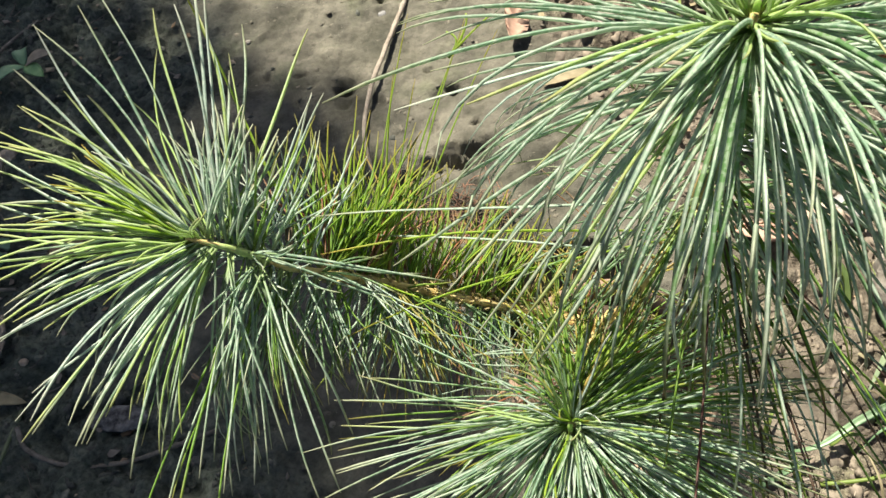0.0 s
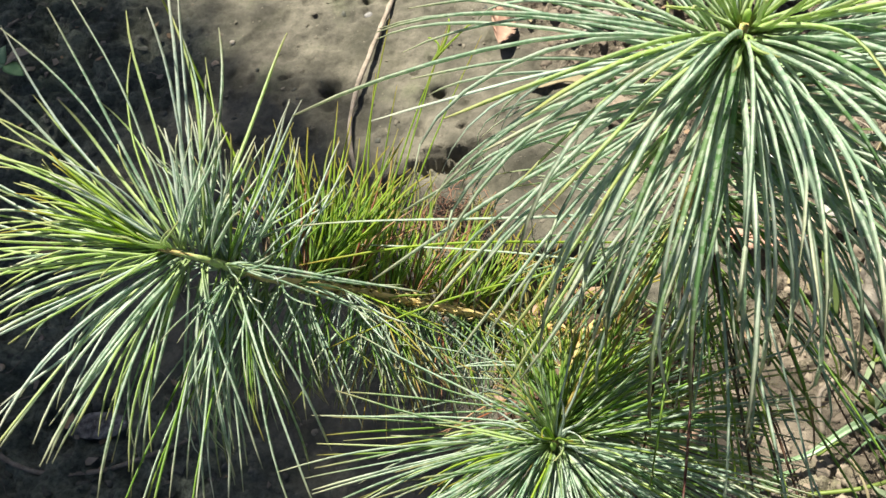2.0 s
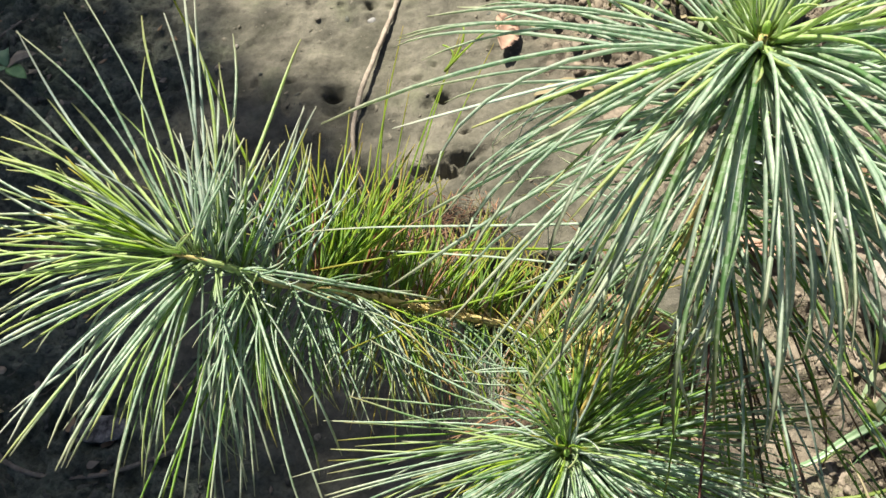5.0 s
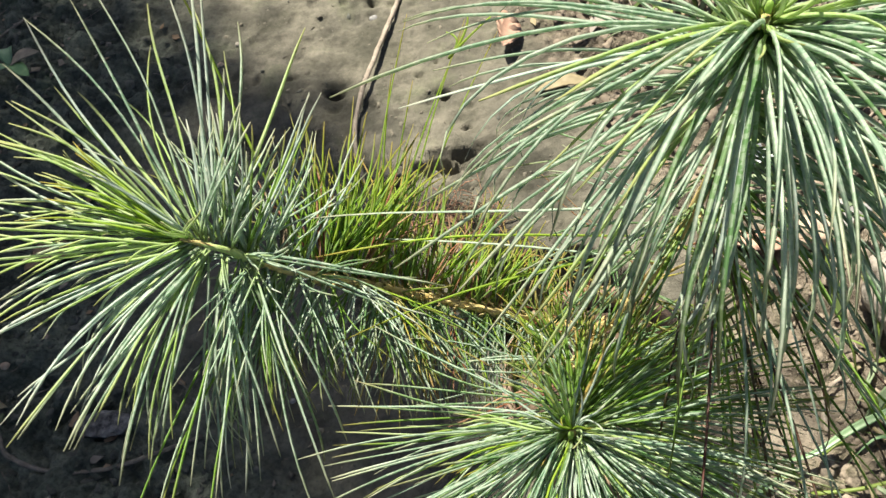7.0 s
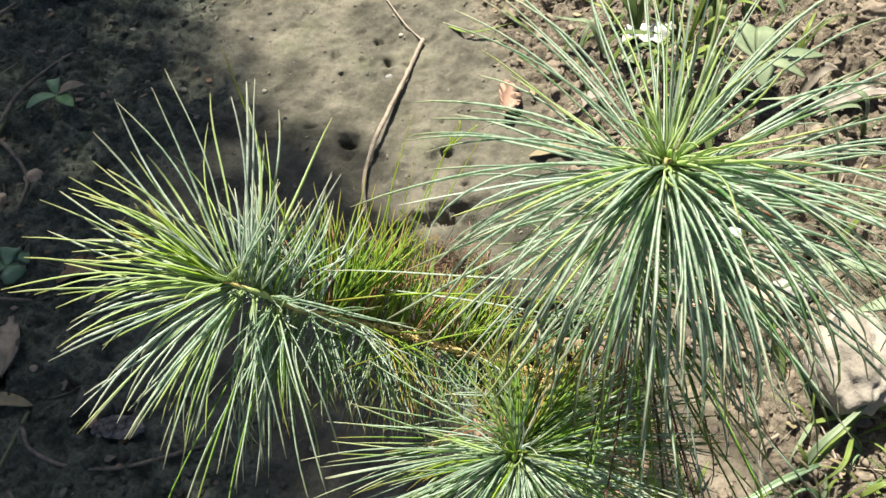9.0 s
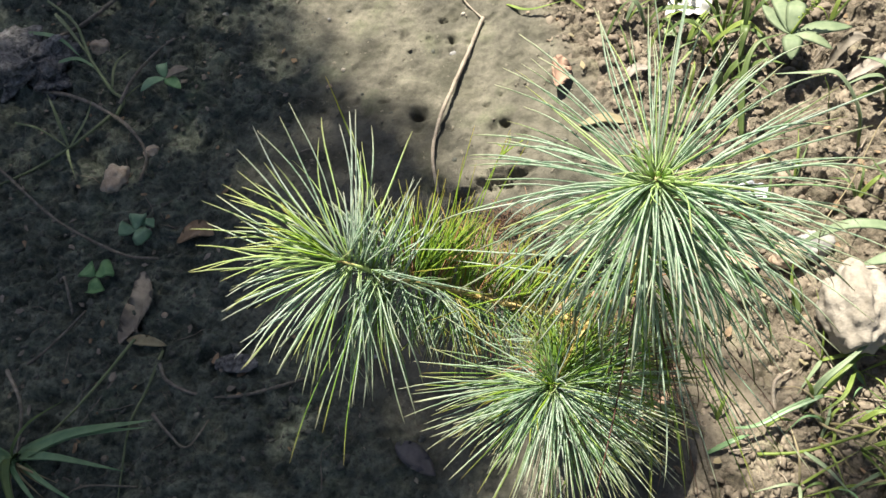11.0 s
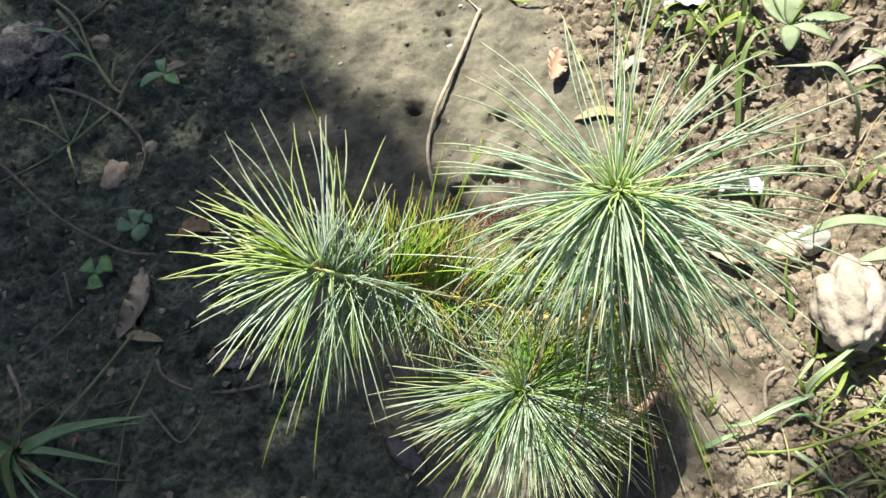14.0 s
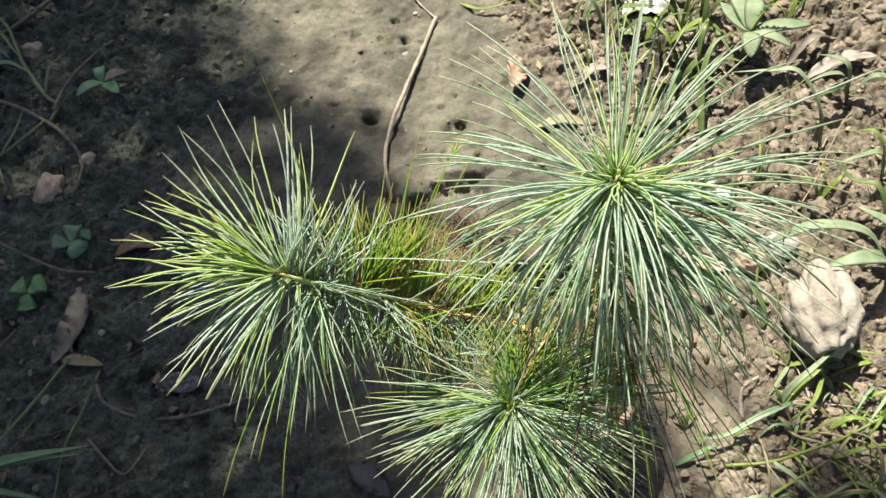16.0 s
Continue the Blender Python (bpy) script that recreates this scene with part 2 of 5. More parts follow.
N_FRESH = needle_material("fresh_needle", ((0.40, 0.56, 0.16), (0.50, 0.63, 0.27), (0.43, 0.60, 0.21), (0.53, 0.65, 0.34)), (0.46, 0.42, 0.2), 0.25, 0.5, (0.42, 0.60, 0.15), 0.6, 0.2, 0.5)
N_GREEN = needle_material("green_needle", ((0.17, 0.32, 0.05), (0.26, 0.44, 0.07), (0.20, 0.37, 0.07), (0.35, 0.48, 0.09)), (0.40, 0.26, 0.12), 0.12, 0.4, (0.40, 0.46, 0.14), 0.3, 0.2, 0.55)
N_LIME = needle_material("lime_needle", ((0.32, 0.50, 0.05), (0.43, 0.58, 0.07), (0.28, 0.46, 0.05)), (0.42, 0.22, 0.08), 0.08, 0.42, (0.44, 0.54, 0.14), 0.4, 0.25, 0.58)
N_OLD = needle_material("yellowing_needle", ((0.44, 0.40, 0.08), (0.56, 0.43, 0.11), (0.33, 0.38, 0.07), (0.58, 0.42, 0.16)), (0.38, 0.22, 0.1), 0.2, 0.5, (0.5, 0.40, 0.14), 0.5, 0.1, 0.5)
N_DRY = needle_material("dry_needle", ((0.36, 0.13, 0.07), (0.44, 0.24, 0.10), (0.30, 0.11, 0.07), (0.50, 0.34, 0.19)), (0.34, 0.24, 0.15), 0.15, 0.6, (0.42, 0.28, 0.12), 0.4, 0.0)
N_PURPLE = needle_material("withered_needle", ((0.16, 0.07, 0.06), (0.20, 0.13, 0.07), (0.12, 0.10, 0.06)), (0.2, 0.12, 0.1), 0.1, 0.6, (0.25, 0.2, 0.1), 0.4, 0.0)

# ---- building helpers ----
RNG = random.Random(7)


def mesh_of(bm, name, mat, smooth=True):
    me = bpy.data.meshes.new(name)
    bm.to_mesh(me)
    bm.free()
    if smooth:
        me.polygons.foreach_set("use_smooth", [True] * len(me.polygons))
    me.materials.append(mat)
    return me


def thing(name, bm, mat, at, label, category, group="", kind="", smooth=True):
    """A bmesh in world places as one top-level object with its origin at `at`."""
    bmesh.ops.translate(bm, verts=bm.verts, vec=-Vector(at))
    ob = new(name, mesh_of(bm, name, mat, smooth))
    ob.location = at
    return tagged(ob, label, category, group, kind)


def holder(name, at, label, category, group="", kind=""):
    ob = new(name)
    ob.location, ob.empty_display_size = at, 0.02
    return tagged(ob, label, category, group, kind)


def place_under(ob, parent):
    ob.parent = parent
    top = parent if parent.parent is None else parent.parent
    ob.matrix_parent_inverse = Matrix.Translation(top.location).inverted() if parent.parent is None else Matrix()
    return ob


def part(name, bm, mat, parent, label="", smooth=True):
    """A bmesh in world places as one mesh under a thing, or under a part of it."""
    ob = place_under(new(name, mesh_of(bm, name, mat, smooth)), parent)
    return tagged(ob, label)


def spline(pts, steps=6):
    """A smooth line through the points."""
    p = [Vector(q) for q in pts]
    p = [2 * p[0] - p[1], *p, 2 * p[-1] - p[-2]]
    out = []
    for i in range(1, len(p) - 2):
        a, b, c, d = p[i - 1 : i + 3]
        for k in range(steps):
            t = k / steps
            out.append(0.5 * (2 * b + (c - a) * t + (2 * a - 5 * b + 4 * c - d) * t * t + (3 * b - a - 3 * c + d) * t ** 3))
    out.append(p[-2])
    return out


def frames_along(pts, up=Vector((0, 0, 1))):
    out = []
    for i, p in enumerate(pts):
        d = (pts[min(i + 1, len(pts) - 1)] - pts[max(i - 1, 0)]).normalized()
        side = d.cross(up)
        side = side.normalized() if side.length > 0.05 else d.cross(Vector((0.3, 1, 0))).normalized()
        out.append((p, d, side, side.cross(d)))
    return out


def tube(bm, pts, radius, sides=7, wobble=0.0, end=0.5):
    """A tapering round rod along the points; radius at the start, end: its share at the far end."""
    rings, n = [], len(pts)
    for i, (p, d, side, up) in enumerate(frames_along(pts)):
        r0 = radius * (1 + (end - 1) * i / (n - 1))
        ring = []
        for k in range(sides):
            a = 2 * math.pi * k / sides
            r = r0 * (1 + wobble * noise.noise(Vector((p.x * 300 + k, p.y * 300, p.z * 300))))
            ring.append(bm.verts.new(p + (side * math.cos(a) + up * math.sin(a)) * r))
        rings.append(ring)
    for a, b in zip(rings, rings[1:]):
        for k in range(sides):
            bm.faces.new((a[k], a[(k + 1) % sides], b[(k + 1) % sides], b[k]))
    bm.faces.new(reversed(rings[0]))
    bm.faces.new(rings[-1])


def blade(bm, pts, width, shape, fold=0.25, thick=0.0005, up=Vector((0, 0, 1)), roll=0.0):
    """A leaf along the points: shape(s) is its width's share; folded along the midrib, with thickness."""
    rings, n = [], len(pts)
    for i, (p, d, side, high) in enumerate(frames_along(pts, up)):
        w = max(width * shape(i / (n - 1)), 0.0003) / 2
        s = side * math.cos(roll) + high * math.sin(roll)
        h = high * math.cos(roll) - side * math.sin(roll)
        rings.append([bm.verts.new(q) for q in (p + s * w + h * w * fold, p + s * w * 0.5 + h * w * fold * 0.42 + h * thick / 2, p + h * thick / 2, p - s * w * 0.5 + h * w * fold * 0.42 + h * thick / 2,
                                                p - s * w + h * w * fold, p - h * thick / 2)])
    for a, b in zip(rings, rings[1:]):
        for k in range(6):
            bm.faces.new((a[k], a[(k + 1) % 6], b[(k + 1) % 6], b[k]))
    bm.faces.new(reversed(rings[0]))
    bm.faces.new(rings[-1])


def grassy(s):
    return (0.55 + 0.45 * min(1, s * 5)) * (1 - s ** 2.2) + 0.02


def oval(s):
    return max(0.04, math.sin(math.pi * min(1, s * 0.96 + 0.03)) ** 0.75)


def heart(s):
    return max(0.1, (s ** 0.55) * (1.0 if s < 0.86 else (1 - ((s - 0.86) / 0.16) ** 2 * 0.7)))


def rock(bm, c, radii, seed, rough=0.25, detail=3, flat=0.0):
    """A lump: a ball pushed in and out by noise at two scales, with a flatter underside."""
    m = bmesh.ops.create_icosphere(bm, subdivisions=detail, radius=1.0)
    off = Vector((seed * 3.7, seed * 1.3, seed * 2.1))
    for v in m["verts"]:
        q = v.co.copy()
        k = 1 + rough * noise.noise(q * 1.3 + off) + rough * 0.5 * noise.noise(q * 3.1 + off) + rough * 0.22 * noise.noise(q * 7.5 + off)
        k -= rough * 0.35 * max(0, abs(noise.noise(q * 2.2 - off)) - 0.2)
        q *= k
        if q.z < -flat:
            q.z = -flat + (q.z + flat) * 0.3
        v.co = Vector((q.x * radii[0], q.y * radii[1], q.z * radii[2])) + Vector(c)


# ---- ground: one sheet, smooth crust in the middle, loose clods on one side, damp shade-toned crumbs on the other ----
DENTS = ((-0.054, 0.572, 0.007, 0.006), (-0.018, 0.546, 0.005, 0.004), (0.036, 0.54, 0.006, 0.006), (-0.023, 0.652, 0.004, 0.004), (0.047, 0.523, 0.006, 0.005),
         (0.039, 0.551, 0.007, 0.007), (-0.052, 0.57, 0.008, 0.007), (-0.215, 0.626, 0.008, 0.005), (0.016, 0.468, 0.012, 0.006), (0.085, 0.60, 0.008, 0.006), (-0.09, 0.61, 0.006, 0.003), (-0.045, 0.588, 0.018, 0.004), (0.12, 0.565, 0.010, 0.007), (-0.11, 0.57, 0.012, 0.003), (-0.015, 0.478, 0.014, 0.004), (0.040, 0.480, 0.010, 0.012), (0.056, 0.476, 0.008, 0.010), (0.050, 0.462, 0.012, 0.006), (0.026, 0.548, 0.005, 0.008), (-0.052, 0.552, 0.007, 0.009))
HOLES = ((-0.0346, 0.695, 0.006, 0.0035, 0.010), (-0.0254, 0.6695, 0.004, 0.003, 0.008), (-0.055, 0.568, 0.0075, 0.006, 0.012), (0.037, 0.553, 0.006, 0.004, 0.012), (0.018, 0.483, 0.008, 0.003, 0.010), (0.033, 0.488, 0.011, 0.004, 0.016), (0.050, 0.493, 0.009, 0.0035, 0.014),
         (0.0, 0.472, 0.010, 0.0035, 0.012), (-0.006, 0.455, 0.009, 0.004, 0.010), (-0.090, 0.585, 0.007, 0.003, 0.007), (0.018, 0.5746, 0.003, 0.0025, 0.006), (0.032, 0.587, 0.0025, 0.002, 0.005), (0.055, 0.515, 0.004, 0.003, 0.008))
CRUST = ((-0.030, 0.474), (-0.007, 0.466), (0.025, 0.480), (0.047, 0.486), (0.075, 0.50))


def smoothstep(a, b, x):
    t = min(1, max(0, (x - a) / (b - a)))
    return t * t * (3 - 2 * t)


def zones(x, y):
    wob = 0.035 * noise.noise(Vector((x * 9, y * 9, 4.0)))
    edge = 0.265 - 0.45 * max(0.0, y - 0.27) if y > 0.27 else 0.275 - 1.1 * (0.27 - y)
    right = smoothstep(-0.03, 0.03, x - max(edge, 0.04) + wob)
    # The shade-toned left zone, drawn further right towards the front.
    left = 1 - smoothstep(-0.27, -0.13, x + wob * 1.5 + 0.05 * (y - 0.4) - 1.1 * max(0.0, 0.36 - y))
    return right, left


def ground_z(x, y):
    far = max(abs(x), abs(y - 0.4))
    right, left = zones(x, y)
    p = Vector((x, y, 0.0))
    pit = 1.6 * max(0.0, noise.noise(p * 70 + Vector((1, 7, 3))) - 0.33) * max(0.0, 0.4 + noise.noise(p * 11))
    z = -0.012 * pit + 0.003 * noise.noise(p * 5) + 0.0026 * noise.noise(p * 19) + 0.0014 * noise.noise(p * 52) + 0.0007 * noise.noise(p * 110)
    if far < 1.4:
        q = p * 38
        z += right * (0.017 * abs(noise.noise(q)) + 0.011 * abs(noise.noise(p * 85 + Vector((3, 1, 0)))) + 0.0045 * noise.noise(p * 190) + 0.009 * noise.noise(p * 14) - 0.009)
        z += left * (0.009 * noise.noise(p * 30) + 0.007 * noise.noise(p * 80) + 0.004 * noise.noise(p * 170))
        z += (1 - right) * (0.0020 * noise.noise(p * 31 + Vector((2, 5, 1))) + 0.0022 * noise.noise(p * 75) + 0.0013 * noise.noise(p * 170) - 0.0022 * max(0.0, 0.12 - abs(noise.noise(p * 17 + Vector((8, 2, 0))))) * 4)
        for dx, dy, r, depth in DENTS:
            d2 = ((x - dx) ** 2 + (y - dy) ** 2) / (r * r)
            if d2 < 9:
                z -= depth * math.exp(-d2)
        for hx, hy, rx, ry, depth in HOLES:
            if abs(x - hx) < 0.02 and abs(y - hy) < 0.012:
                d = math.hypot((x - hx) / rx, (y - hy) / ry) + 0.35 * noise.noise(p * 260)
                z -= depth * smoothstep(1.15, 0.6, d)
        for (ax, ay), (bx, by) in zip(CRUST, CRUST[1:]):
            t = min(1, max(0, ((x - ax) * (bx - ax) + (y - ay) * (by - ay)) / ((bx - ax) ** 2 + (by - ay) ** 2)))
            gx, gy = x - ax - t * (bx - ax), y - ay - t * (by - ay)
            d = math.hypot(gx, gy) + 0.002 * noise.noise(p * 120)
            if d < 0.02:
                z -= 0.007 * math.exp(-((d / 0.0045) ** 2))
        if 0.03 < x < 0.17 and 0.30 < y < 0.43:
            lip = 0.400 - 0.9 * max(0.0, abs(x - 0.103) - 0.032) + 0.004 * noise.noise(p * 45)
            z -= 0.12 * smoothstep(lip, lip - 0.006, y) * smoothstep(0.325, 0.345, y) * smoothstep(0.040, 0.060, x) * smoothstep(0.165, 0.148, x)
    else:
        z += 0.03 * noise.noise(p * 0.6) * min(1, (far - 1.4) / 3)
    return z


def axis(lo, hi, step, reach):
    inner = list(np.arange(lo, hi, step))
    grow, d, outer = step, 0.0, []
    while d < reach:
        grow *= 1.22
        d += grow
        outer.append(d)
    return [lo - o for o in reversed(outer)] + inner + [inner[-1] + o for o in outer]


def build_ground():
    xs, ys = axis(-0.66, 0.48, 0.0018, 90.0), axis(0.10, 0.84, 0.0018, 90.0)
    verts, zone = [], []
    for y in ys:
        for x in xs:
            verts.append((x, y, ground_z(x, y)))
            r, l = zones(x, y)
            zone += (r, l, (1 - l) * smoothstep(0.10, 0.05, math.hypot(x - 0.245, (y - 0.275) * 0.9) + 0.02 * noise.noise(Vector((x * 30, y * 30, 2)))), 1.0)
    w = len(xs)
    faces = [(j * w + i, j * w + i + 1, (j + 1) * w + i + 1, (j + 1) * w + i) for j in range(len(ys) - 1) for i in range(w - 1)]
    me = bpy.data.meshes.new("ground")
    me.from_pydata(verts, [], faces)
    me.attributes.new("zone", "FLOAT_COLOR", "POINT").data.foreach_set("color", zone)
    me.polygons.foreach_set("use_smooth", [True] * len(me.polygons))
    me.materials.append(M_SOIL)
    return tagged(new("ground", me), "bare dry soil, crusted smooth, crumbling into loose clods", "ground", kind="structure")


build_ground()


def lump_templates(detail, count, rough):
    out = []
    for n in range(count):
        bm = bmesh.new()
        rock(bm, (0, 0, 0), (1, 1, 0.8), 11.3 * n + 2.0, rough, detail)
        bm.verts.ensure_lookup_table()
        out.append((np.array([v.co[:] for v in bm.verts]), [tuple(v.index for v in f.verts) for f in bm.faces]))
        bm.free()
    return out


LUMPS = {1: lump_templates(1, 9, 0.9), 2: lump_templates(2, 12, 1.0)}


def scatter(name, count, area, sizes, mat, keep, label, category, seed, sink=0.3):
    """Many small angular lumps of soil in one mesh of kind stuff."""
    rng = random.Random(seed)
    verts, faces, made = [], [], 0
    while made < count:
        x, y = rng.uniform(area[0], area[1]), rng.uniform(area[2], area[3])
        if rng.random() > keep(x, y):
            continue
        r = sizes[0] * (sizes[1] / sizes[0]) ** (rng.random() ** 2.6)
        v, f = rng.choice(LUMPS[1 if r < 0.0018 else 2])
        turn = np.array(Euler((rng.uniform(-0.5, 0.5), rng.uniform(-0.5, 0.5), rng.uniform(0, 6.28))).to_matrix())
        size = np.array((rng.uniform(0.7, 1.7), rng.uniform(0.7, 1.3), rng.uniform(0.55, 1.0))) * r
        base = len(verts)
        verts += ((v * size) @ turn.T + np.array((x, y, ground_z(x, y) - r * sink))).tolist()
        faces += [tuple(k + base for k in q) for q in f]
        made += 1
    me = bpy.data.meshes.new(name)
    me.from_pydata(verts, [], faces)
    me.polygons.foreach_set("use_smooth", [True] * len(me.polygons))
    me.materials.append(mat)
    return tagged(new(name, me), label, category, kind="stuff")


scatter("soil_crumbs", 8500, (0.02, 0.5, 0.1, 0.86), (0.0008, 0.0056), M_CLOD, lambda x, y: zones(x, y)[0], "loose light brown crumbs of dry soil", "soil", 3)
scatter("crust_crumbs", 2600, (-0.2, 0.3, 0.14, 0.86), (0.0005, 0.0024), M_GRAIN, lambda x, y: (1 - zones(x, y)[0]) * (1 - zones(x, y)[1]) * max(0.05, 0.4 + noise.noise(Vector((x * 22, y * 22, 3)))), "pale grains of soil crumbled off the crust", "soil", 5)
scatter("round_lumps", 420, (0.19, 0.40, 0.17, 0.36), (0.0010, 0.0040), M_CLOD, lambda x, y: smoothstep(0.11, 0.06, math.hypot(x - 0.285, y - 0.262)), "small rounded lumps of pale dry soil", "soil", 6, 0.1)
scatter("damp_crumbs", 8000, (-0.66, 0.10, 0.1, 0.86), (0.0008, 0.0035), M_CRUMB, lambda x, y: 0.015 + 0.98 * zones(x, y)[1] * (0.25 + 0.75 * max(0, noise.noise(Vector((x * 12, y * 12, 1))) + 0.5)), "damp crumbs of soil toned grey-green for shade", "soil", 4)


# ---- the clay pot ----
POT = Vector((0.125, 0.262, 0.0))


def lathe(bm, profile, centre, sides=56):
    rings = []
    for r, z in profile:
        rings.append([bm.verts.new(centre + Vector((r * math.cos(2 * math.pi * k / sides), r * math.sin(2 * math.pi * k / sides), z + 0.0006 * noise.noise(Vector((math.cos(2 * math.pi * k / sides) * 3, math.sin(2 * math.pi * k / sides) * 3, z * 90)))))) for k in range(sides)])
    for a, b in zip(rings, rings[1:]):
        for k in range(sides):
            bm.faces.new((a[k], a[(k + 1) % sides], b[(k + 1) % sides], b[k]))
    return rings


def build_pot():
    z0 = 0.001
    pot = holder("plant_pot", (POT.x, POT.y, z0), "round light brown clay plant pot standing on soil", "plant pot")
    bm = bmesh.new()
    rings = lathe(bm, ((0.0392, z0), (0.0409, z0 + 0.0015), (0.0418, 0.006), (0.0493, 0.082), (0.0495, 0.0835), (0.0453, 0.0835), (0.0449, 0.082), (0.0387, 0.009), (0.012, 0.008)), POT)
    bm.faces.new(reversed(rings[0]))
    bm.faces.new(rings[-1])
    part("wall", bm, M_POT, pot, "weathered brown clay wall")
    bm = bmesh.new()
    rings = lathe(bm, ((0.0498, 0.0800), (0.0521, 0.0806), (0.0533, 0.0825), (0.0539, 0.0960), (0.0533, 0.0990), (0.0519, 0.1000), (0.0493, 0.0998), (0.0480, 0.0980), (0.0472, 0.0840), (0.0498, 0.0800)), POT)
    part("rim", bm, M_RIM, pot, "chalky pale rim")
    bm = bmesh.new()
    side, centre = 26, []
    rows = [[bm.verts.new((POT.x + 0.0465 * r / 12 * math.cos(2 * math.pi * k / side), POT.y + 0.0465 * r / 12 * math.sin(2 * math.pi * k / side),
                           0.086 + 0.006 * noise.noise(Vector((r * 0.5 * math.cos(2 * math.pi * k / side), r * 0.5 * math.sin(2 * math.pi * k / side), 5))) + 0.003 * noise.noise(Vector((r * math.cos(2 * math.pi * k / side) * 1.7, r * math.sin(2 * math.pi * k / side) * 1.7, 9))))) for k in range(side)] for r in range(1, 13)]
    for a, b in zip(rows, rows[1:]):
        for k in range(side):
            bm.faces.new((a[k], b[k], b[(k + 1) % side], a[(k + 1) % side]))
    bm.faces.new(list(reversed(rows[0])))
    skirt = [bm.verts.new((v.co.x, v.co.y, 0.05)) for v in rows[-1]]
    for k in range(side):
        bm.faces.new((rows[-1][k], skirt[k], skirt[(k + 1) % side], rows[-1][(k + 1) % side]))
    bm.faces.new(skirt)
    for n in range(90):
        a, r = RNG.uniform(0, 6.28), 0.043 * math.sqrt(RNG.random())
        s = RNG.uniform(0.0015, 0.004)
        rock(bm, (POT.x + r * math.cos(a), POT.y + r * math.sin(a), 0.0885), (s, s * RNG.uniform(0.7, 1.3), s * 0.7), n, 0.4, 1)
    thing("potting_soil", bm, M_COMPOST, (POT.x, POT.y, 0.05), "reddish brown crumbly potting soil filling the clay pot", "soil")


build_pot()

# ---- the pine seedling ----
BENDS = (0.0, 0.18, 0.38, 0.62, 0.95, 1.35, 1.85)
SEG = 10


def needle_template(bend, seed):
    """A needle of length 1 along z that sags towards -x. Places, faces, share of the length."""
    rng = random.Random(seed)
    pts, p = [], Vector((0, 0, 0))
    side, wave, turn, late = rng.uniform(-0.35, 0.35), rng.uniform(-0.13, 0.13), rng.uniform(0, 6.28), rng.uniform(0.7, 1.5)
    for i in range(SEG + 1):
        pts.append(p.copy())
        s = (i + 0.5) / SEG
        a, b = bend * s ** late * 1.15 + 0.05 * math.sin(s * 8 + turn), side * s + wave * math.sin(s * 6 + turn)
        p += Vector((-math.sin(a), math.sin(b), math.cos(a) * math.cos(b))).normalized() / SEG
    verts, along = [], []
    w0 = 0.0176
    for i, q in enumerate(pts):
        s = i / SEG
        w = w0 * (0.7 + 0.3 * min(1, s * 5)) * (1 - 0.32 * s ** 2.5) * (1.0 if i < SEG else 0.45)
        a0 = turn + 0.8 * s
        for h, f in ((0.0, 0.5), (2.25, 0.42), (4.03, 0.42)):
            verts.append((q.x + w * f * math.cos(a0 + h), q.y + w * f * math.sin(a0 + h), q.z))
            along.append(s)
    faces = [(i * 3 + k, i * 3 + (k + 1) % 3, (i + 1) * 3 + (k + 1) % 3, (i + 1) * 3 + k) for i in range(SEG) for k in range(3)]
    faces += [(2, 1, 0), (SEG * 3, SEG * 3 + 1, SEG * 3 + 2)]
    return np.array(verts), faces, np.array(along)


KINDS = 6
TEMPLATES = [[needle_template(b, 31 * i + j) for j in range(KINDS)] for i, b in enumerate(BENDS)]
SHARED = {}


def needle_mesh(i, j, mat):
    key = (i, j, mat.name)
    if key not in SHARED:
        v, f, s = TEMPLATES[i][j]
        me = bpy.data.meshes.new("needle")
        me.from_pydata(v.tolist(), [], f)
        me.attributes.new("along", "FLOAT", "POINT").data.foreach_set("value", s)
        me.polygons.foreach_set("use_smooth", [True] * len(me.polygons))
        me.materials.append(mat)
        SHARED[key] = me
    return SHARED[key]


def needle_pose(at, d, length, rng, slim=1.0):
    d = d.normalized()
    x = Vector((0, 0, 1)) - d * d.z
    if x.length < 0.15:
        x = Vector((rng.uniform(-1, 1), rng.uniform(-1, 1), 0.01)).cross(d)
    x.normalize()
    y = d.cross(x)
    m = Matrix((x, y, d)).transposed().to_4x4()
    return Matrix.Translation(at) @ m @ Matrix.Diagonal((0.082 * slim, 0.082 * slim, length, 1))


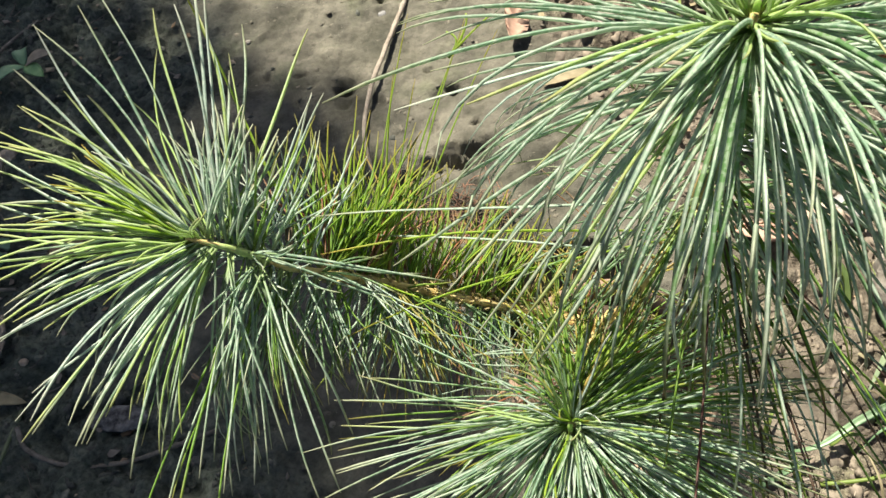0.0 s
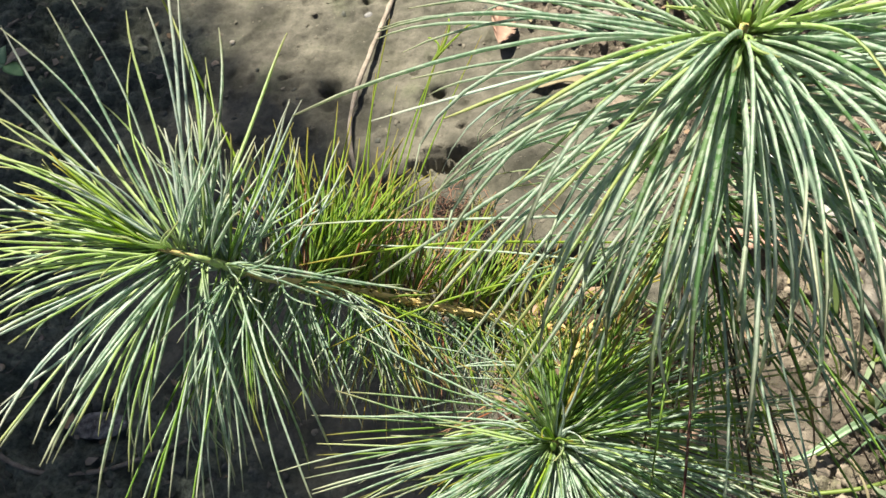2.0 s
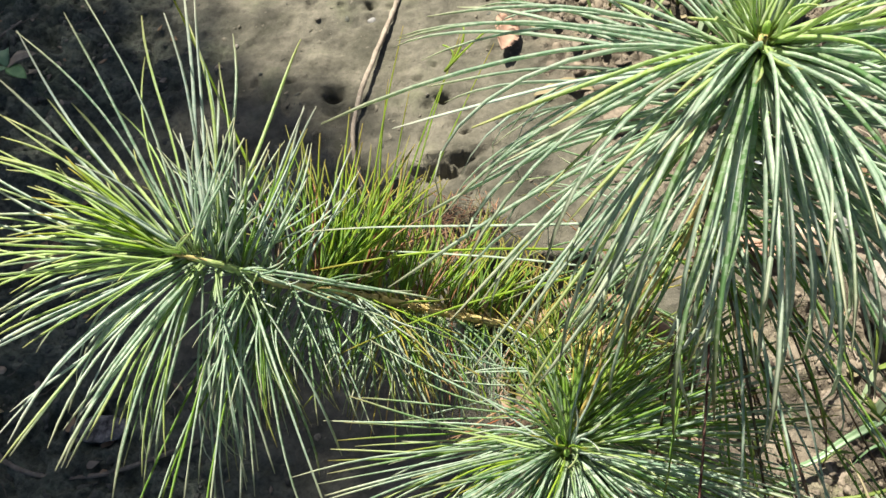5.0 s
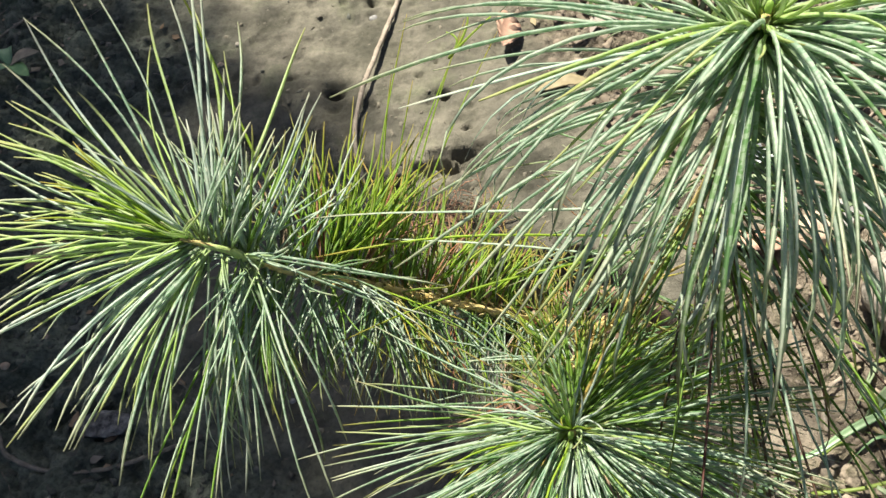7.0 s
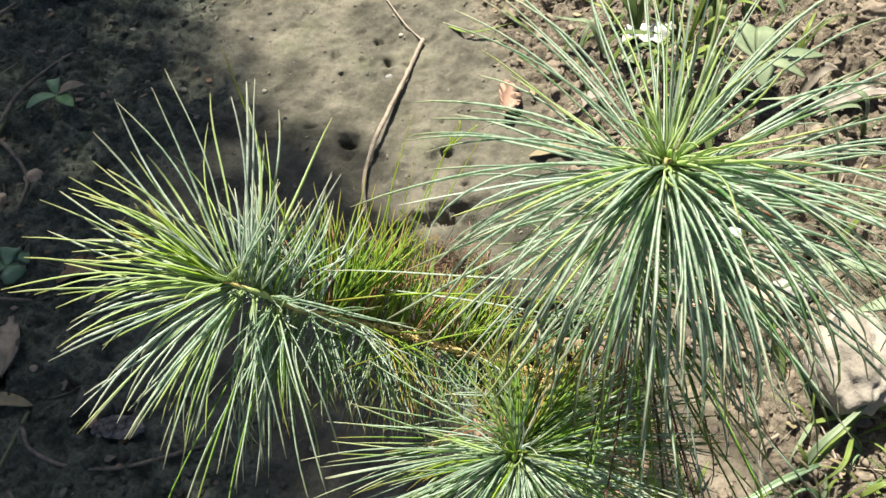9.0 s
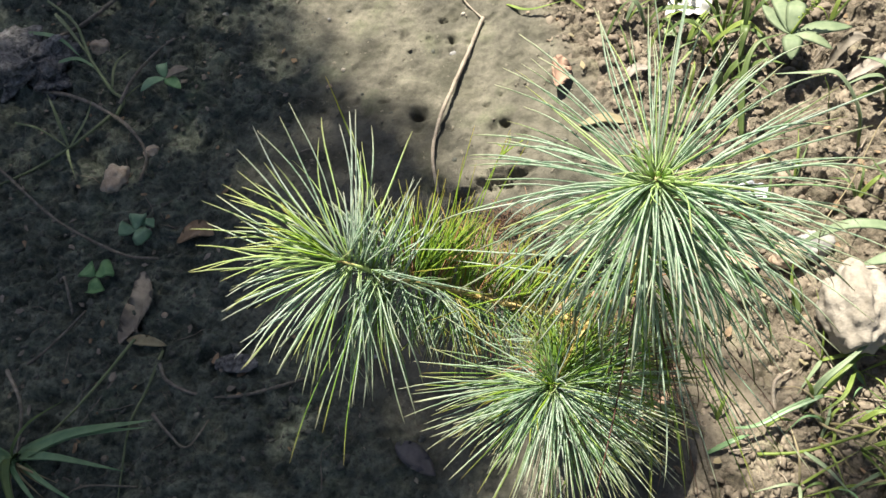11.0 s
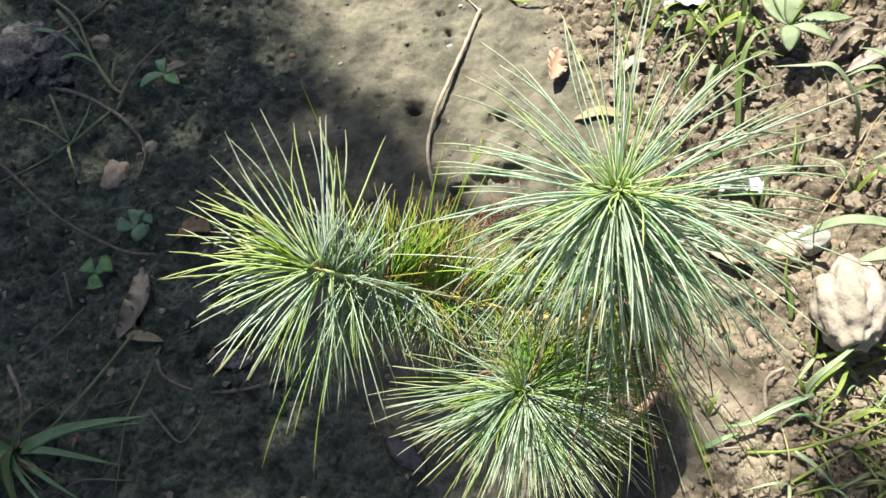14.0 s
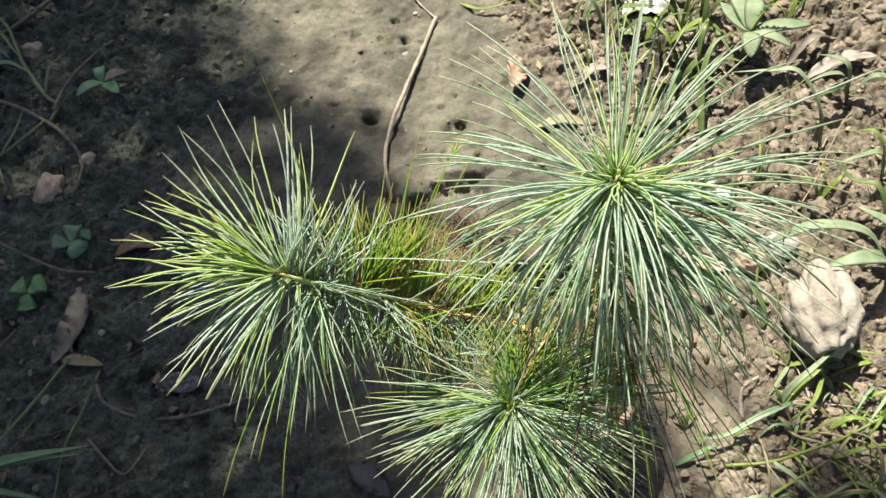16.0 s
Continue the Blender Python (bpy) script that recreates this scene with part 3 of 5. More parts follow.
def shoot(seedling, name, line, radius, bark, bundles, single, law, seed, label, scaly=False):
    """A stem with bundles of two or three needles along it: `single` needles, nearest the tip, are pieces of their own, the rest one mesh a colour."""
    rng = random.Random(seed)
    pts = spline(line, 8)
    bm = bmesh.new()
    tube(bm, pts, radius, 9, 0.35, 0.3)
    stem = part(name, bm, bark, seedling, label)
    fr = frames_along(pts)
    bm = bmesh.new()
    tube(bm, pts[int(len(pts) * 0.76):], radius * 0.62, 8, 0.5, 0.4)
    part("young_tip", bm, M_YOUNG, stem, "lime green young end of the shoot")
    bm = bmesh.new()
    for n in range(300 if scaly else 60):
        p, d, side, up = fr[rng.randrange(3, int(len(fr) * 0.66))]
        a = rng.uniform(0, 6.28)
        out = side * math.cos(a) + up * math.sin(a)
        q = p + out * radius * 0.6
        tube(bm, [q, q + (out * 0.7 + d * 0.5) * 0.0022, q + (out * 0.6 + d) * rng.uniform(0.002, 0.005)], 0.0008, 4, 0.0, 0.4)
    tagged(part("bark_texture", bm, M_SCALE if scaly else bark, stem), kind="stuff")
    lens = [0.0]
    for a, b in zip(pts, pts[1:]):
        lens.append(lens[-1] + (b - a).length)
    rows = []
    for n in range(bundles):
        made = law(n / bundles, rng)
        if made is None:
            continue
        u, aim, length, sag, mat, slim = made
        s = u * lens[-1]
        i = max(k for k in range(len(lens)) if lens[k] <= s + 1e-9)
        i = min(i, len(pts) - 2)
        f = (s - lens[i]) / max(1e-6, lens[i + 1] - lens[i])
        p = pts[i].lerp(pts[i + 1], min(1, f))
        _, d, side, up = fr[i]
        if isinstance(aim, Vector):
            way = aim.normalized()
            out = (way - d * way.dot(d)).normalized()
        else:
            phi = n * 2.39996 + rng.uniform(-0.35, 0.35)
            out = side * math.cos(phi) + up * math.sin(phi)
            way = d * math.cos(radians(aim)) + out * math.sin(radians(aim))
        for k in range(rng.choice((2, 3, 3))):
            w = (way + Vector((rng.gauss(0, 0.13), rng.gauss(0, 0.13), rng.gauss(0, 0.13)))).normalized()
            level = math.sqrt(max(0.0, 1 - w.z ** 2))
            l = length * rng.uniform(0.86, 1.06)
            bend = sag * (0.25 + 0.75 * level) * rng.uniform(0.6, 1.4) * l / 0.082
            bi = min(range(len(BENDS)), key=lambda q: abs(BENDS[q] - bend))
            m = needle_pose(p + out * radius * 0.5, w, l, rng, slim * rng.uniform(0.85, 1.12))
            rows.append((u, m, bi, rng.randrange(KINDS), mat))
    rows.sort(key=lambda r: -r[0])
    for u, m, bi, j, mat in rows[:single]:
        ob = place_under(new("needle", needle_mesh(bi, j, mat)), stem)
        ob.matrix_basis = m
    rest = {}
    for u, m, bi, j, mat in rows[single:]:
        rest.setdefault(mat.name, (mat, []))[1].append((m, bi, j))
    for mat, some in rest.values():
        verts, faces, along = [], [], []
        for m, bi, j in some:
            v, f, s = TEMPLATES[bi][j]
            mm = np.array(m)
            base = len(verts)
            verts += (v @ mm[:3, :3].T + mm[:3, 3]).tolist()
            faces += [tuple(k + base for k in q) for q in f]
            along += s.tolist()
        me = bpy.data.meshes.new("needles")
        me.from_pydata(verts, [], faces)
        me.attributes.new("along", "FLOAT", "POINT").data.foreach_set("value", along)
        me.polygons.foreach_set("use_smooth", [True] * len(me.polygons))
        me.materials.append(mat)
        tagged(place_under(new("needles", me), stem), kind="stuff")
    return stem


def pick(rng, *pairs):
    r = rng.random() * sum(w for w, _ in pairs)
    for w, m in pairs:
        r -= w
        if r <= 0:
            return m
    return pairs[-1][1]


def about(rng, x, y, z, spread):
    return Vector((x + rng.gauss(0, spread), y + rng.gauss(0, spread), z + rng.gauss(0, spread)))


def round_about(rng, lo, hi, rise, spread=0.1):
    """A way out from an upright stem, between two compass angles in degrees (0: +x, 90: +y)."""
    a = radians(rng.uniform(lo, hi))
    return about(rng, math.cos(a), math.sin(a), rise, spread)


def law_leader(q, rng):
    """An umbrella: young needles upright in the middle, the long ones arching out and down, thin old ones below."""
    v = rng.random()
    if q < 0.06:
        return 1.0 - 0.006 * v, rng.uniform(14, 60), rng.uniform(0.018, 0.05), 0.15, N_FRESH, 0.8
    if q < 0.12:
        return 1.0 - 0.02 * v, round_about(rng, 215, 325, 0.9), rng.uniform(0.05, 0.085), 0.9, pick(rng, (1, N_FRESH), (5, N_WAXY)), 0.9
    if q < 0.24:
        return 1.0 - 0.03 * v, round_about(rng, 225, 320, 0.75 - 0.5 * v), rng.uniform(0.080, 0.112), 1.9 - 0.5 * v, pick(rng, (7, N_WAXY), (1.2, N_SILVER), (0.6, N_DEEP)), 1.0
    if q < 0.35:
        return 1.0 - 0.09 * v, round_about(rng, 140, 235, 0.55 - 0.55 * v), rng.uniform(0.088, 0.115), 1.1, pick(rng, (7, N_WAXY), (1.0, N_SILVER), (0.4, N_FRESH)), 0.88
    if q < 0.48:
        return 1.0 - 0.08 * v, round_about(rng, 20, 150, 0.7 - 0.6 * v), rng.uniform(0.080, 0.108), 0.55, pick(rng, (7, N_WAXY), (1.2, N_FRESH), (1.0, N_DEEP)), 0.82
    if q < 0.65:
        return 1.0 - 0.16 * v, round_about(rng, -62, 30, 0.55 - 0.6 * v), rng.uniform(0.082, 0.116), 1.0, pick(rng, (7, N_WAXY), (0.6, N_SILVER), (1.5, N_DEEP)), 0.84
    if q < 0.86:
        way = round_about(rng, 200, 400, 0.1 - 0.4 * v)
        return 0.95 - 0.32 * v, way, rng.uniform(0.058, 0.090), 1.2, pick(rng, (4.5, N_WAXY), (3.0, N_DEEP), (1.2, N_GREEN), (0.6, N_DRY)), 0.70
    if rng.random() < 0.22:
        return 0.86 - 0.35 * v, round_about(rng, 120, 215, 0.0), rng.uniform(0.05, 0.085), 0.8, pick(rng, (1, N_WAXY), (3, N_DEEP), (0.4, N_DRY)), 0.6
    return 0.62 - 0.45 * v, 90 + rng.uniform(-30, 30), rng.uniform(0.03, 0.06), 0.6, pick(rng, (3, N_DEEP), (2.5, N_OLD), (1.6, N_DRY)), 0.58


def law_branch(q, rng):
    """The leaning branch: a whorl with a lime brush at the tip, one row standing behind the stem, one hanging in front of it."""
    v, kind = rng.random(), rng.random()
    if kind < 0.075:
        return 0.985 - 0.24 * v, about(rng, 0.02 + 0.25 * v, 0.66, 0.36, 0.30), rng.uniform(0.030, 0.056), 0.3, pick(rng, (2.5, N_SILVER), (4, N_WAXY), (1.0 + 1.6 * v, N_GREEN), (1.2, N_DEEP)), 0.70
    if kind < 0.11:
        return 0.985 - 0.34 * v, rng.uniform(40, 80), rng.uniform(0.010, 0.026), 0.5, pick(rng, (3, N_SILVER), (3, N_WAXY), (2, N_FRESH)), 0.62
    if q < 0.035:
        return 1.0 - 0.012 * v, about(rng, -1, 0.22, 0.42, 0.16), rng.uniform(0.030, 0.066), 0.15, pick(rng, (6, N_FRESH), (1, N_LIME)), 0.85
    if q < 0.055:
        return 1.0 - 0.02 * v, rng.uniform(25, 70), rng.uniform(0.022, 0.05), 0.25, pick(rng, (4, N_FRESH), (2, N_WAXY)), 0.7
    if q < 0.075:
        return 0.98 - 0.20 * v, rng.uniform(35, 75), rng.uniform(0.009, 0.022), 0.4, pick(rng, (2, N_FRESH), (3, N_WAXY), (2, N_SILVER)), 0.5
    if q < 0.098:
        return 0.992 - 0.022 * v, about(rng, -1, 0.30 + rng.uniform(-0.5, 0.7), 0.28, 0.13), rng.uniform(0.060, 0.083), 0.30, pick(rng, (4, N_FRESH), (3, N_WAXY)), 0.88
    if q < 0.132:
        return 0.985 - 0.035 * v, about(rng, -0.80 + 0.45 * v, -0.30 - 0.45 * v, 0.10, 0.16), rng.uniform(0.056, 0.082), 0.75, pick(rng, (1.2, N_FRESH), (5.0, N_WAXY), (1.2, N_SILVER)), 0.86
    if q < 0.146:
        return 0.98 - 0.05 * v, about(rng, -0.85 + 1.0 * v, 0.80, 0.35, 0.2), rng.uniform(0.064, 0.092), 0.15, pick(rng, (2.0, N_FRESH), (2.5, N_WAXY), (1.0, N_GREEN), (2.0, N_SILVER)), 0.88
    if q < 0.165:
        return 0.97 - 0.20 * v, about(rng, 0.15, 0.55, 0.30, 0.36), rng.uniform(0.018, 0.040), 0.7, pick(rng, (4, N_SILVER), (4, N_WAXY)), 0.66
    if q < 0.185:
        return 0.94 - 0.22 * v, about(rng, 0.30, 0.75, 0.25, 0.26), rng.uniform(0.040, 0.062), 0.3, pick(rng, (4, N_WAXY), (4, N_GREEN), (1, N_LIME)), 0.7
    if q < 0.235:
        return 0.975 - 0.13 * v, about(rng, -0.22 + 0.3 * v, -0.66, -0.05, 0.24), rng.uniform(0.054, 0.084), 1.1, pick(rng, (6.5, N_WAXY), (2.4, N_DEEP), (0.6, N_SILVER), (0.15, N_DRY)), 0.76
    if q < 0.61:
        return 0.88 - 0.80 * v, about(rng, -0.14, -0.66, 0.06, 0.24), rng.uniform(0.034, 0.056) * (1 - 0.22 * v), 0.65, pick(rng, (3.6, N_WAXY), (2.6, N_DEEP), (1.8, N_GREEN), (0.9 * v, N_LIME), (0.6, N_SILVER), (0.5 + v, N_OLD), (0.4, N_DRY)), 0.64
    v = v ** 1.25
    way = Vector((0.10 + rng.gauss(0, 0.30), 0.78 + rng.gauss(0, 0.2), 0.24 + rng.gauss(0, 0.13)))
    return 0.72 - 0.70 * v, way, rng.uniform(0.034, 0.062) * (1 - 0.42 * v), 0.12, pick(rng, (3.4, N_GREEN), (0.4 + 2.4 * v, N_OLD), (3.6 * (1.15 - v), N_LIME), (0.5 + 1.4 * v, N_DRY)), 0.72


def law_side(q, rng):
    """A star: pale waxy needles in front, green ones behind, old ones below."""
    v = rng.random()
    if q < 0.09:
        return 1.0 - 0.004 * v, rng.uniform(25, 80), rng.uniform(0.018, 0.042), 0.2, pick(rng, (5, N_FRESH), (3, N_SILVER), (2, N_LIME)), 0.66
    if q < 0.22:
        return 1.0 - 0.03 * v, round_about(rng, 200, 345, 0.6), rng.uniform(0.045, 0.074), 0.9, pick(rng, (6, N_WAXY), (1.2, N_SILVER), (0.8, N_DEEP)), 0.70
    if q < 0.62:
        return 0.99 - 0.17 * v, round_about(rng, *((175, 388) if rng.random() < 0.6 else (285, 395)), 0.45 - 0.4 * v, 0.14), rng.uniform(0.054, 0.082), 0.55, pick(rng, (4.0, N_WAXY), (0.7, N_FRESH), (2.6, N_DEEP), (1.4, N_GREEN)), 0.66
    if q < 0.80:
        return 0.99 - 0.25 * v, round_about(rng, 25, 160, 0.4, 0.2), rng.uniform(0.022, 0.044), 0.2, pick(rng, (6, N_GREEN), (2.0, N_LIME), (0.4, N_OLD), (0.2, N_DRY), (2, N_DEEP)), 0.7
    return 0.82 - 0.5 * v, round_about(rng, 180, 385, -0.05, 0.2), rng.uniform(0.045, 0.066), 0.7, pick(rng, (2.5, N_WAXY), (3, N_DEEP), (1.5, N_GREEN), (1.0, N_OLD), (0.5, N_DRY)), 0.6


def build_seedling():
    base = (0.116, 0.264, 0.088)
    tree = holder("pine_seedling", base, "young pine seedling with long blue-green needles in a clay pot", "seedling")
    shoot(tree, "leader", (base, (0.114, 0.262, 0.15), (0.124, 0.249, 0.2), (0.138, 0.243, 0.27), (0.142, 0.239, 0.32), (0.144, 0.24, 0.362)), 0.0030, M_BARK, 165, 150, law_leader, 11, "brown leading stem with a crown of drooping blue-green needles")
    shoot(tree, "branch", ((0.115, 0.262, 0.148), (0.1, 0.266, 0.160), (0.076, 0.263, 0.182), (0.05, 0.257, 0.212), (0.027, 0.249, 0.245), (0.010, 0.240, 0.272), (0.0, 0.235, 0.2945), (-0.010, 0.2335, 0.306)), 0.0025, M_BARK, 375, 180, law_branch, 12, "yellow-brown side branch densely set with needles", True)
    shoot(tree, "side_shoot", ((0.115, 0.261, 0.14), (0.112, 0.248, 0.176), (0.103, 0.208, 0.236), (0.097, 0.18, 0.27)), 0.003, M_BARK, 225, 90, law_side, 13, "short side shoot with a star of blue-green needles")
    stems = {o.name: o for o in tree.children}
    for at, stem_name in (((0.144, 0.24, 0.364), "leader"), ((-0.011, 0.2335, 0.3072), "branch"), ((0.0965, 0.179, 0.272), "side_shoot")):
        bm = bmesh.new()
        rock(bm, at, (0.0009, 0.0009, 0.0030), 3.0, 0.3, 2)
        part("bud", bm, N_FRESH, stems[stem_name], "pale green terminal bud")
    for a, b in (((0.026, 0.251, 0.249), (0.028, 0.259, 0.257)), ((0.010, 0.242, 0.274), (0.012, 0.250, 0.281)), ((0.071, 0.264, 0.188), (0.073, 0.270, 0.194))):
        bm = bmesh.new()
        a, b = Vector(a), Vector(b)
        tube(bm, [a, a.lerp(b, 0.5) + Vector((0.0006, 0, 0)), b], 0.0014, 7, 0.6, 0.8)
        part("dead_bud", bm, M_OLDBARK, stems["branch"], "dark brown dried bud")
    # long stray needles
    stray = random.Random(5)

    def lone(stem, at, way, length, bend, mat, slim=0.8):
        m = needle_pose(Vector(at), Vector(way), length, stray, slim)
        ob = place_under(new("needle", needle_mesh(bend, stray.randrange(KINDS), mat)), stems[stem])
        ob.matrix_basis = m

    lone("branch", (0.018, 0.243, 0.258), (-0.35, 0.75, 0.55), 0.125, 1, N_LIME)
    for n in range(5):
        lone("branch", (stray.uniform(-0.004, 0.016), 0.236, stray.uniform(0.27, 0.29)), (stray.uniform(-0.3, 0.1), -0.8 + stray.uniform(-0.15, 0.15), 0.1), stray.uniform(0.085, 0.115), stray.choice((3, 4)), stray.choice((N_GREEN, N_GREEN, N_WAXY)), 0.7)
    for n in range(7):
        v = n / 6
        lone("branch", (stray.uniform(-0.010, -0.005), 0.235, stray.uniform(0.298, 0.305)), (-0.95 + 0.55 * v + stray.gauss(0, 0.08), 0.15 + 0.75 * v + stray.gauss(0, 0.08), 0.38 + stray.gauss(0, 0.1)), stray.uniform(0.064, 0.090), stray.choice((0, 1, 2)), stray.choice((N_FRESH, N_WAXY, N_WAXY, N_SILVER)), 0.88)
    for n in range(6):
        v = n / 5
        lone("branch", (stray.uniform(-0.008, -0.003), 0.235, stray.uniform(0.296, 0.303)), (-0.95 + 0.45 * v + stray.gauss(0, 0.08), -0.05 - 0.65 * v + stray.gauss(0, 0.08), 0.15 + stray.gauss(0, 0.1)), stray.uniform(0.056, 0.080), stray.choice((1, 2, 3)), stray.choice((N_FRESH, N_WAXY, N_WAXY, N_SILVER)), 0.88)
    for n in range(6):
        lone("branch", (stray.uniform(0.024, 0.040), 0.252, stray.uniform(0.226, 0.245)), (0.30 + stray.uniform(-0.14, 0.14), 0.55, 0.70 + stray.uniform(-0.1, 0.1)), stray.uniform(0.07, 0.105), stray.choice((1, 2)), N_LIME, 0.6)
    # drooping tip of a withered shoot, curled over
    for curl, size in ((0.9, 0.026), (1.6, 0.020), (-0.7, 0.016)):
        c = Vector((0.070, 0.290, 0.308))
        bm = bmesh.new()
        way = Vector((0.62, 0.20, 0.65))
        line = [c + way * size * (k / 8) + Vector((-0.55, 0.1, -0.35)) * size * 0.7 * curl * (k / 8) ** 2 for k in range(9)]
        tube(bm, line, 0.0005, 5, 0.3, 0.5)
        part("curled_needle", bm, N_LIME, stems["branch"], "thin curled lime green needle")
    for n, (z, way) in enumerate(((0.285, (-1, 0.05, 0.05)), (0.262, (-1, -0.12, 0.08)), (0.268, (-1, 0.02, 0.12)), (0.25, (-1, 0.2, 0.1)))):
        lone("leader", (0.135, 0.243, z), way, 0.115, 1 + n % 2, N_LIME if n in (1, 2) else N_WAXY)
    for n in range(30):
        lone("leader", (0.142, 0.239, stray.uniform(0.25, 0.32)), (stray.uniform(-0.25, 0.5), -0.65, stray.uniform(-0.3, 0.1)), stray.uniform(0.11, 0.15), stray.choice((3, 4, 5)), stray.choice((N_GREEN, N_PURPLE, N_GREEN, N_WAXY)), 0.66)
    for n in range(16):
        lone("leader", (0.142, 0.239, stray.uniform(0.23, 0.30)), (stray.uniform(-0.2, 0.9), -0.6, stray.uniform(-0.7, -0.2)), stray.uniform(0.11, 0.15), stray.choice((2, 3, 4)), stray.choice((N_GREEN, N_PURPLE, N_PURPLE)), 0.6)


build_seedling()

# ---- twigs, roots and creeping stems on the soil ----


def on_ground(pts, lift=0.0):
    return [Vector((x, y, z + lift + ground_z(x, y))) for x, y, z in pts]


def rod(name, pts, radius, mat, label, category, group="", end=0.6, lift=0.0, wobble=0.5):
    line = spline(on_ground(pts, lift), 7)
    bm = bmesh.new()
    tube(bm, line, radius * 0.7, 8, wobble, end)
    return thing(name, bm, mat, line[0], label, category, group)


twig = holder("dry_twig", (0.008, 0.692, ground_z(0.008, 0.692)), "long dry brown twig with a thin side shoot on crusted soil", "twig")
for name, pts, thick, end in (("stick", ((0.009, 0.693, 0.004), (-0.003, 0.648, 0.006), (-0.017, 0.592, 0.009), (-0.028, 0.552, 0.008), (-0.033, 0.510, 0.005), (-0.026, 0.472, 0.003)), 0.0023, 0.75), ("side_shoot", ((0.009, 0.691, 0.005), (-0.010, 0.716, 0.004), (-0.033, 0.758, 0.002)), 0.0010, 0.7)):
    bm = bmesh.new()
    tube(bm, spline(on_ground(pts), 7), thick, 8, 0.5, end)
    part(name, bm, M_STICK, twig)
rod("creeping_root", ((-0.575, 0.547, 0.004), (-0.515, 0.514, 0.005), (-0.423, 0.446, 0.010), (-0.337, 0.403, 0.008), (-0.296, 0.398, 0.003)), 0.0027, M_ROOT, "thin grey-brown runner root crossing dark soil", "root", "runner roots", 0.7)
rod("creeping_root", ((-0.270, 0.291, 0.002), (-0.259, 0.275, 0.002), (-0.231, 0.264, 0.002), (-0.193, 0.263, 0.002), (-0.157, 0.269, 0.002), (-0.128, 0.280, 0.001)), 0.0026, M_ROOT, "curved grey root half sunk in dark soil", "root", "runner roots", 0.8)
rod("bent_twig", ((-0.267, 0.245, 0.003), (-0.245, 0.226, 0.003), (-0.225, 0.215, 0.004), (-0.207, 0.238, 0.008)), 0.0021, M_ROOT, "small grey twig bent at a sharp angle", "twig", "grey twigs", 0.5)
rod("grey_stalk", ((-0.411, 0.278, 0.018), (-0.384, 0.244, 0.018), (-0.385, 0.205, 0.003)), 0.0026, M_ROOT, "dry grey stalk leaning out of a grass tuft", "stalk", "grey twigs", 0.7)
rod("grey_stalk", ((-0.430, 0.281, 0.003), (-0.395, 0.295, 0.004), (-0.374, 0.320, 0.003), (-0.361, 0.345, 0.002)), 0.0024, M_ROOT, "dry pale stalk lying on dark soil", "stalk", "grey twigs", 0.5)
rod("green_stalk", ((-0.301, 0.315, 0.004), (-0.335, 0.251, 0.010), (-0.370, 0.210, 0.004)), 0.0021, M_STEM, "long dull green grass stalk lying over soil", "stalk", "grass stalks", 0.6)
rod("green_stalk", ((-0.272, 0.305, 0.004), (-0.276, 0.266, 0.005), (-0.283, 0.229, 0.006), (-0.282, 0.170, 0.003)), 0.0021, M_STEM, "thin dull green grass stalk lying over soil", "stalk", "grass stalks", 0.6)
rod("grey_stalk", ((-0.308, 0.279, 0.003), (-0.335, 0.232, 0.003)), 0.0012, M_ROOT, "straight thin dry stalk on dark soil", "stalk", "grey twigs", 0.7)
rod("grey_stalk", ((-0.351, 0.191, 0.003), (-0.330, 0.185, 0.004), (-0.309, 0.178, 0.003)), 0.0016, M_ROOT, "short thin dry stalk on dark soil", "stalk", "grey twigs", 0.7)
rod("grey_stalk", ((-0.337, 0.167, 0.003), (-0.308, 0.178, 0.004), (-0.267, 0.182, 0.003)), 0.0015, M_ROOT, "dry stalk lying beside a grass tuft", "stalk", "grey twigs", 0.7)
rod("root_loop", ((-0.400, 0.378, 0.001), (-0.385, 0.374, 0.010), (-0.378, 0.361, 0.013), (-0.377, 0.343, 0.001)), 0.0022, M_ROOT, "small grey root looping out of the soil", "root", "runner roots", 0.8)
rod("grey_branch", ((-0.517, 0.698, 0.004), (-0.475, 0.723, 0.006), (-0.436, 0.767, 0.005)), 0.0042, M_ROOT, "broken grey branch on shaded soil", "branch", end=0.75)
rod("root_curl", ((0.259, 0.257, 0.000), (0.259, 0.275, 0.008), (0.264, 0.282, 0.012), (0.275, 0.290, 0.004)), 0.0024, M_STICK, "pale brown root curling out of loose soil", "root", end=0.7)
rod("straw_stalk", ((0.206, 0.615, 0.004), (0.212, 0.640, 0.012), (0.222, 0.665, 0.006)), 0.0013, M_STICK, "short brown straw stalk among weeds", "stalk", "straws", 0.7)
for n in range(16):
    a, x, y = RNG.uniform(0, 3.14), RNG.uniform(-0.62, -0.15), RNG.uniform(0.17, 0.82)
    l = RNG.uniform(0.008, 0.028)
    rod("twig_bit", ((x - l * math.cos(a), y - l * math.sin(a), 0.001), (x, y, 0.0025), (x + l * math.cos(a + 0.3), y + l * math.sin(a + 0.3), 0.001)), RNG.uniform(0.0006, 0.0013), M_ROOT, "tiny dry twig fragment on damp dark soil", "twig", "twig fragments")
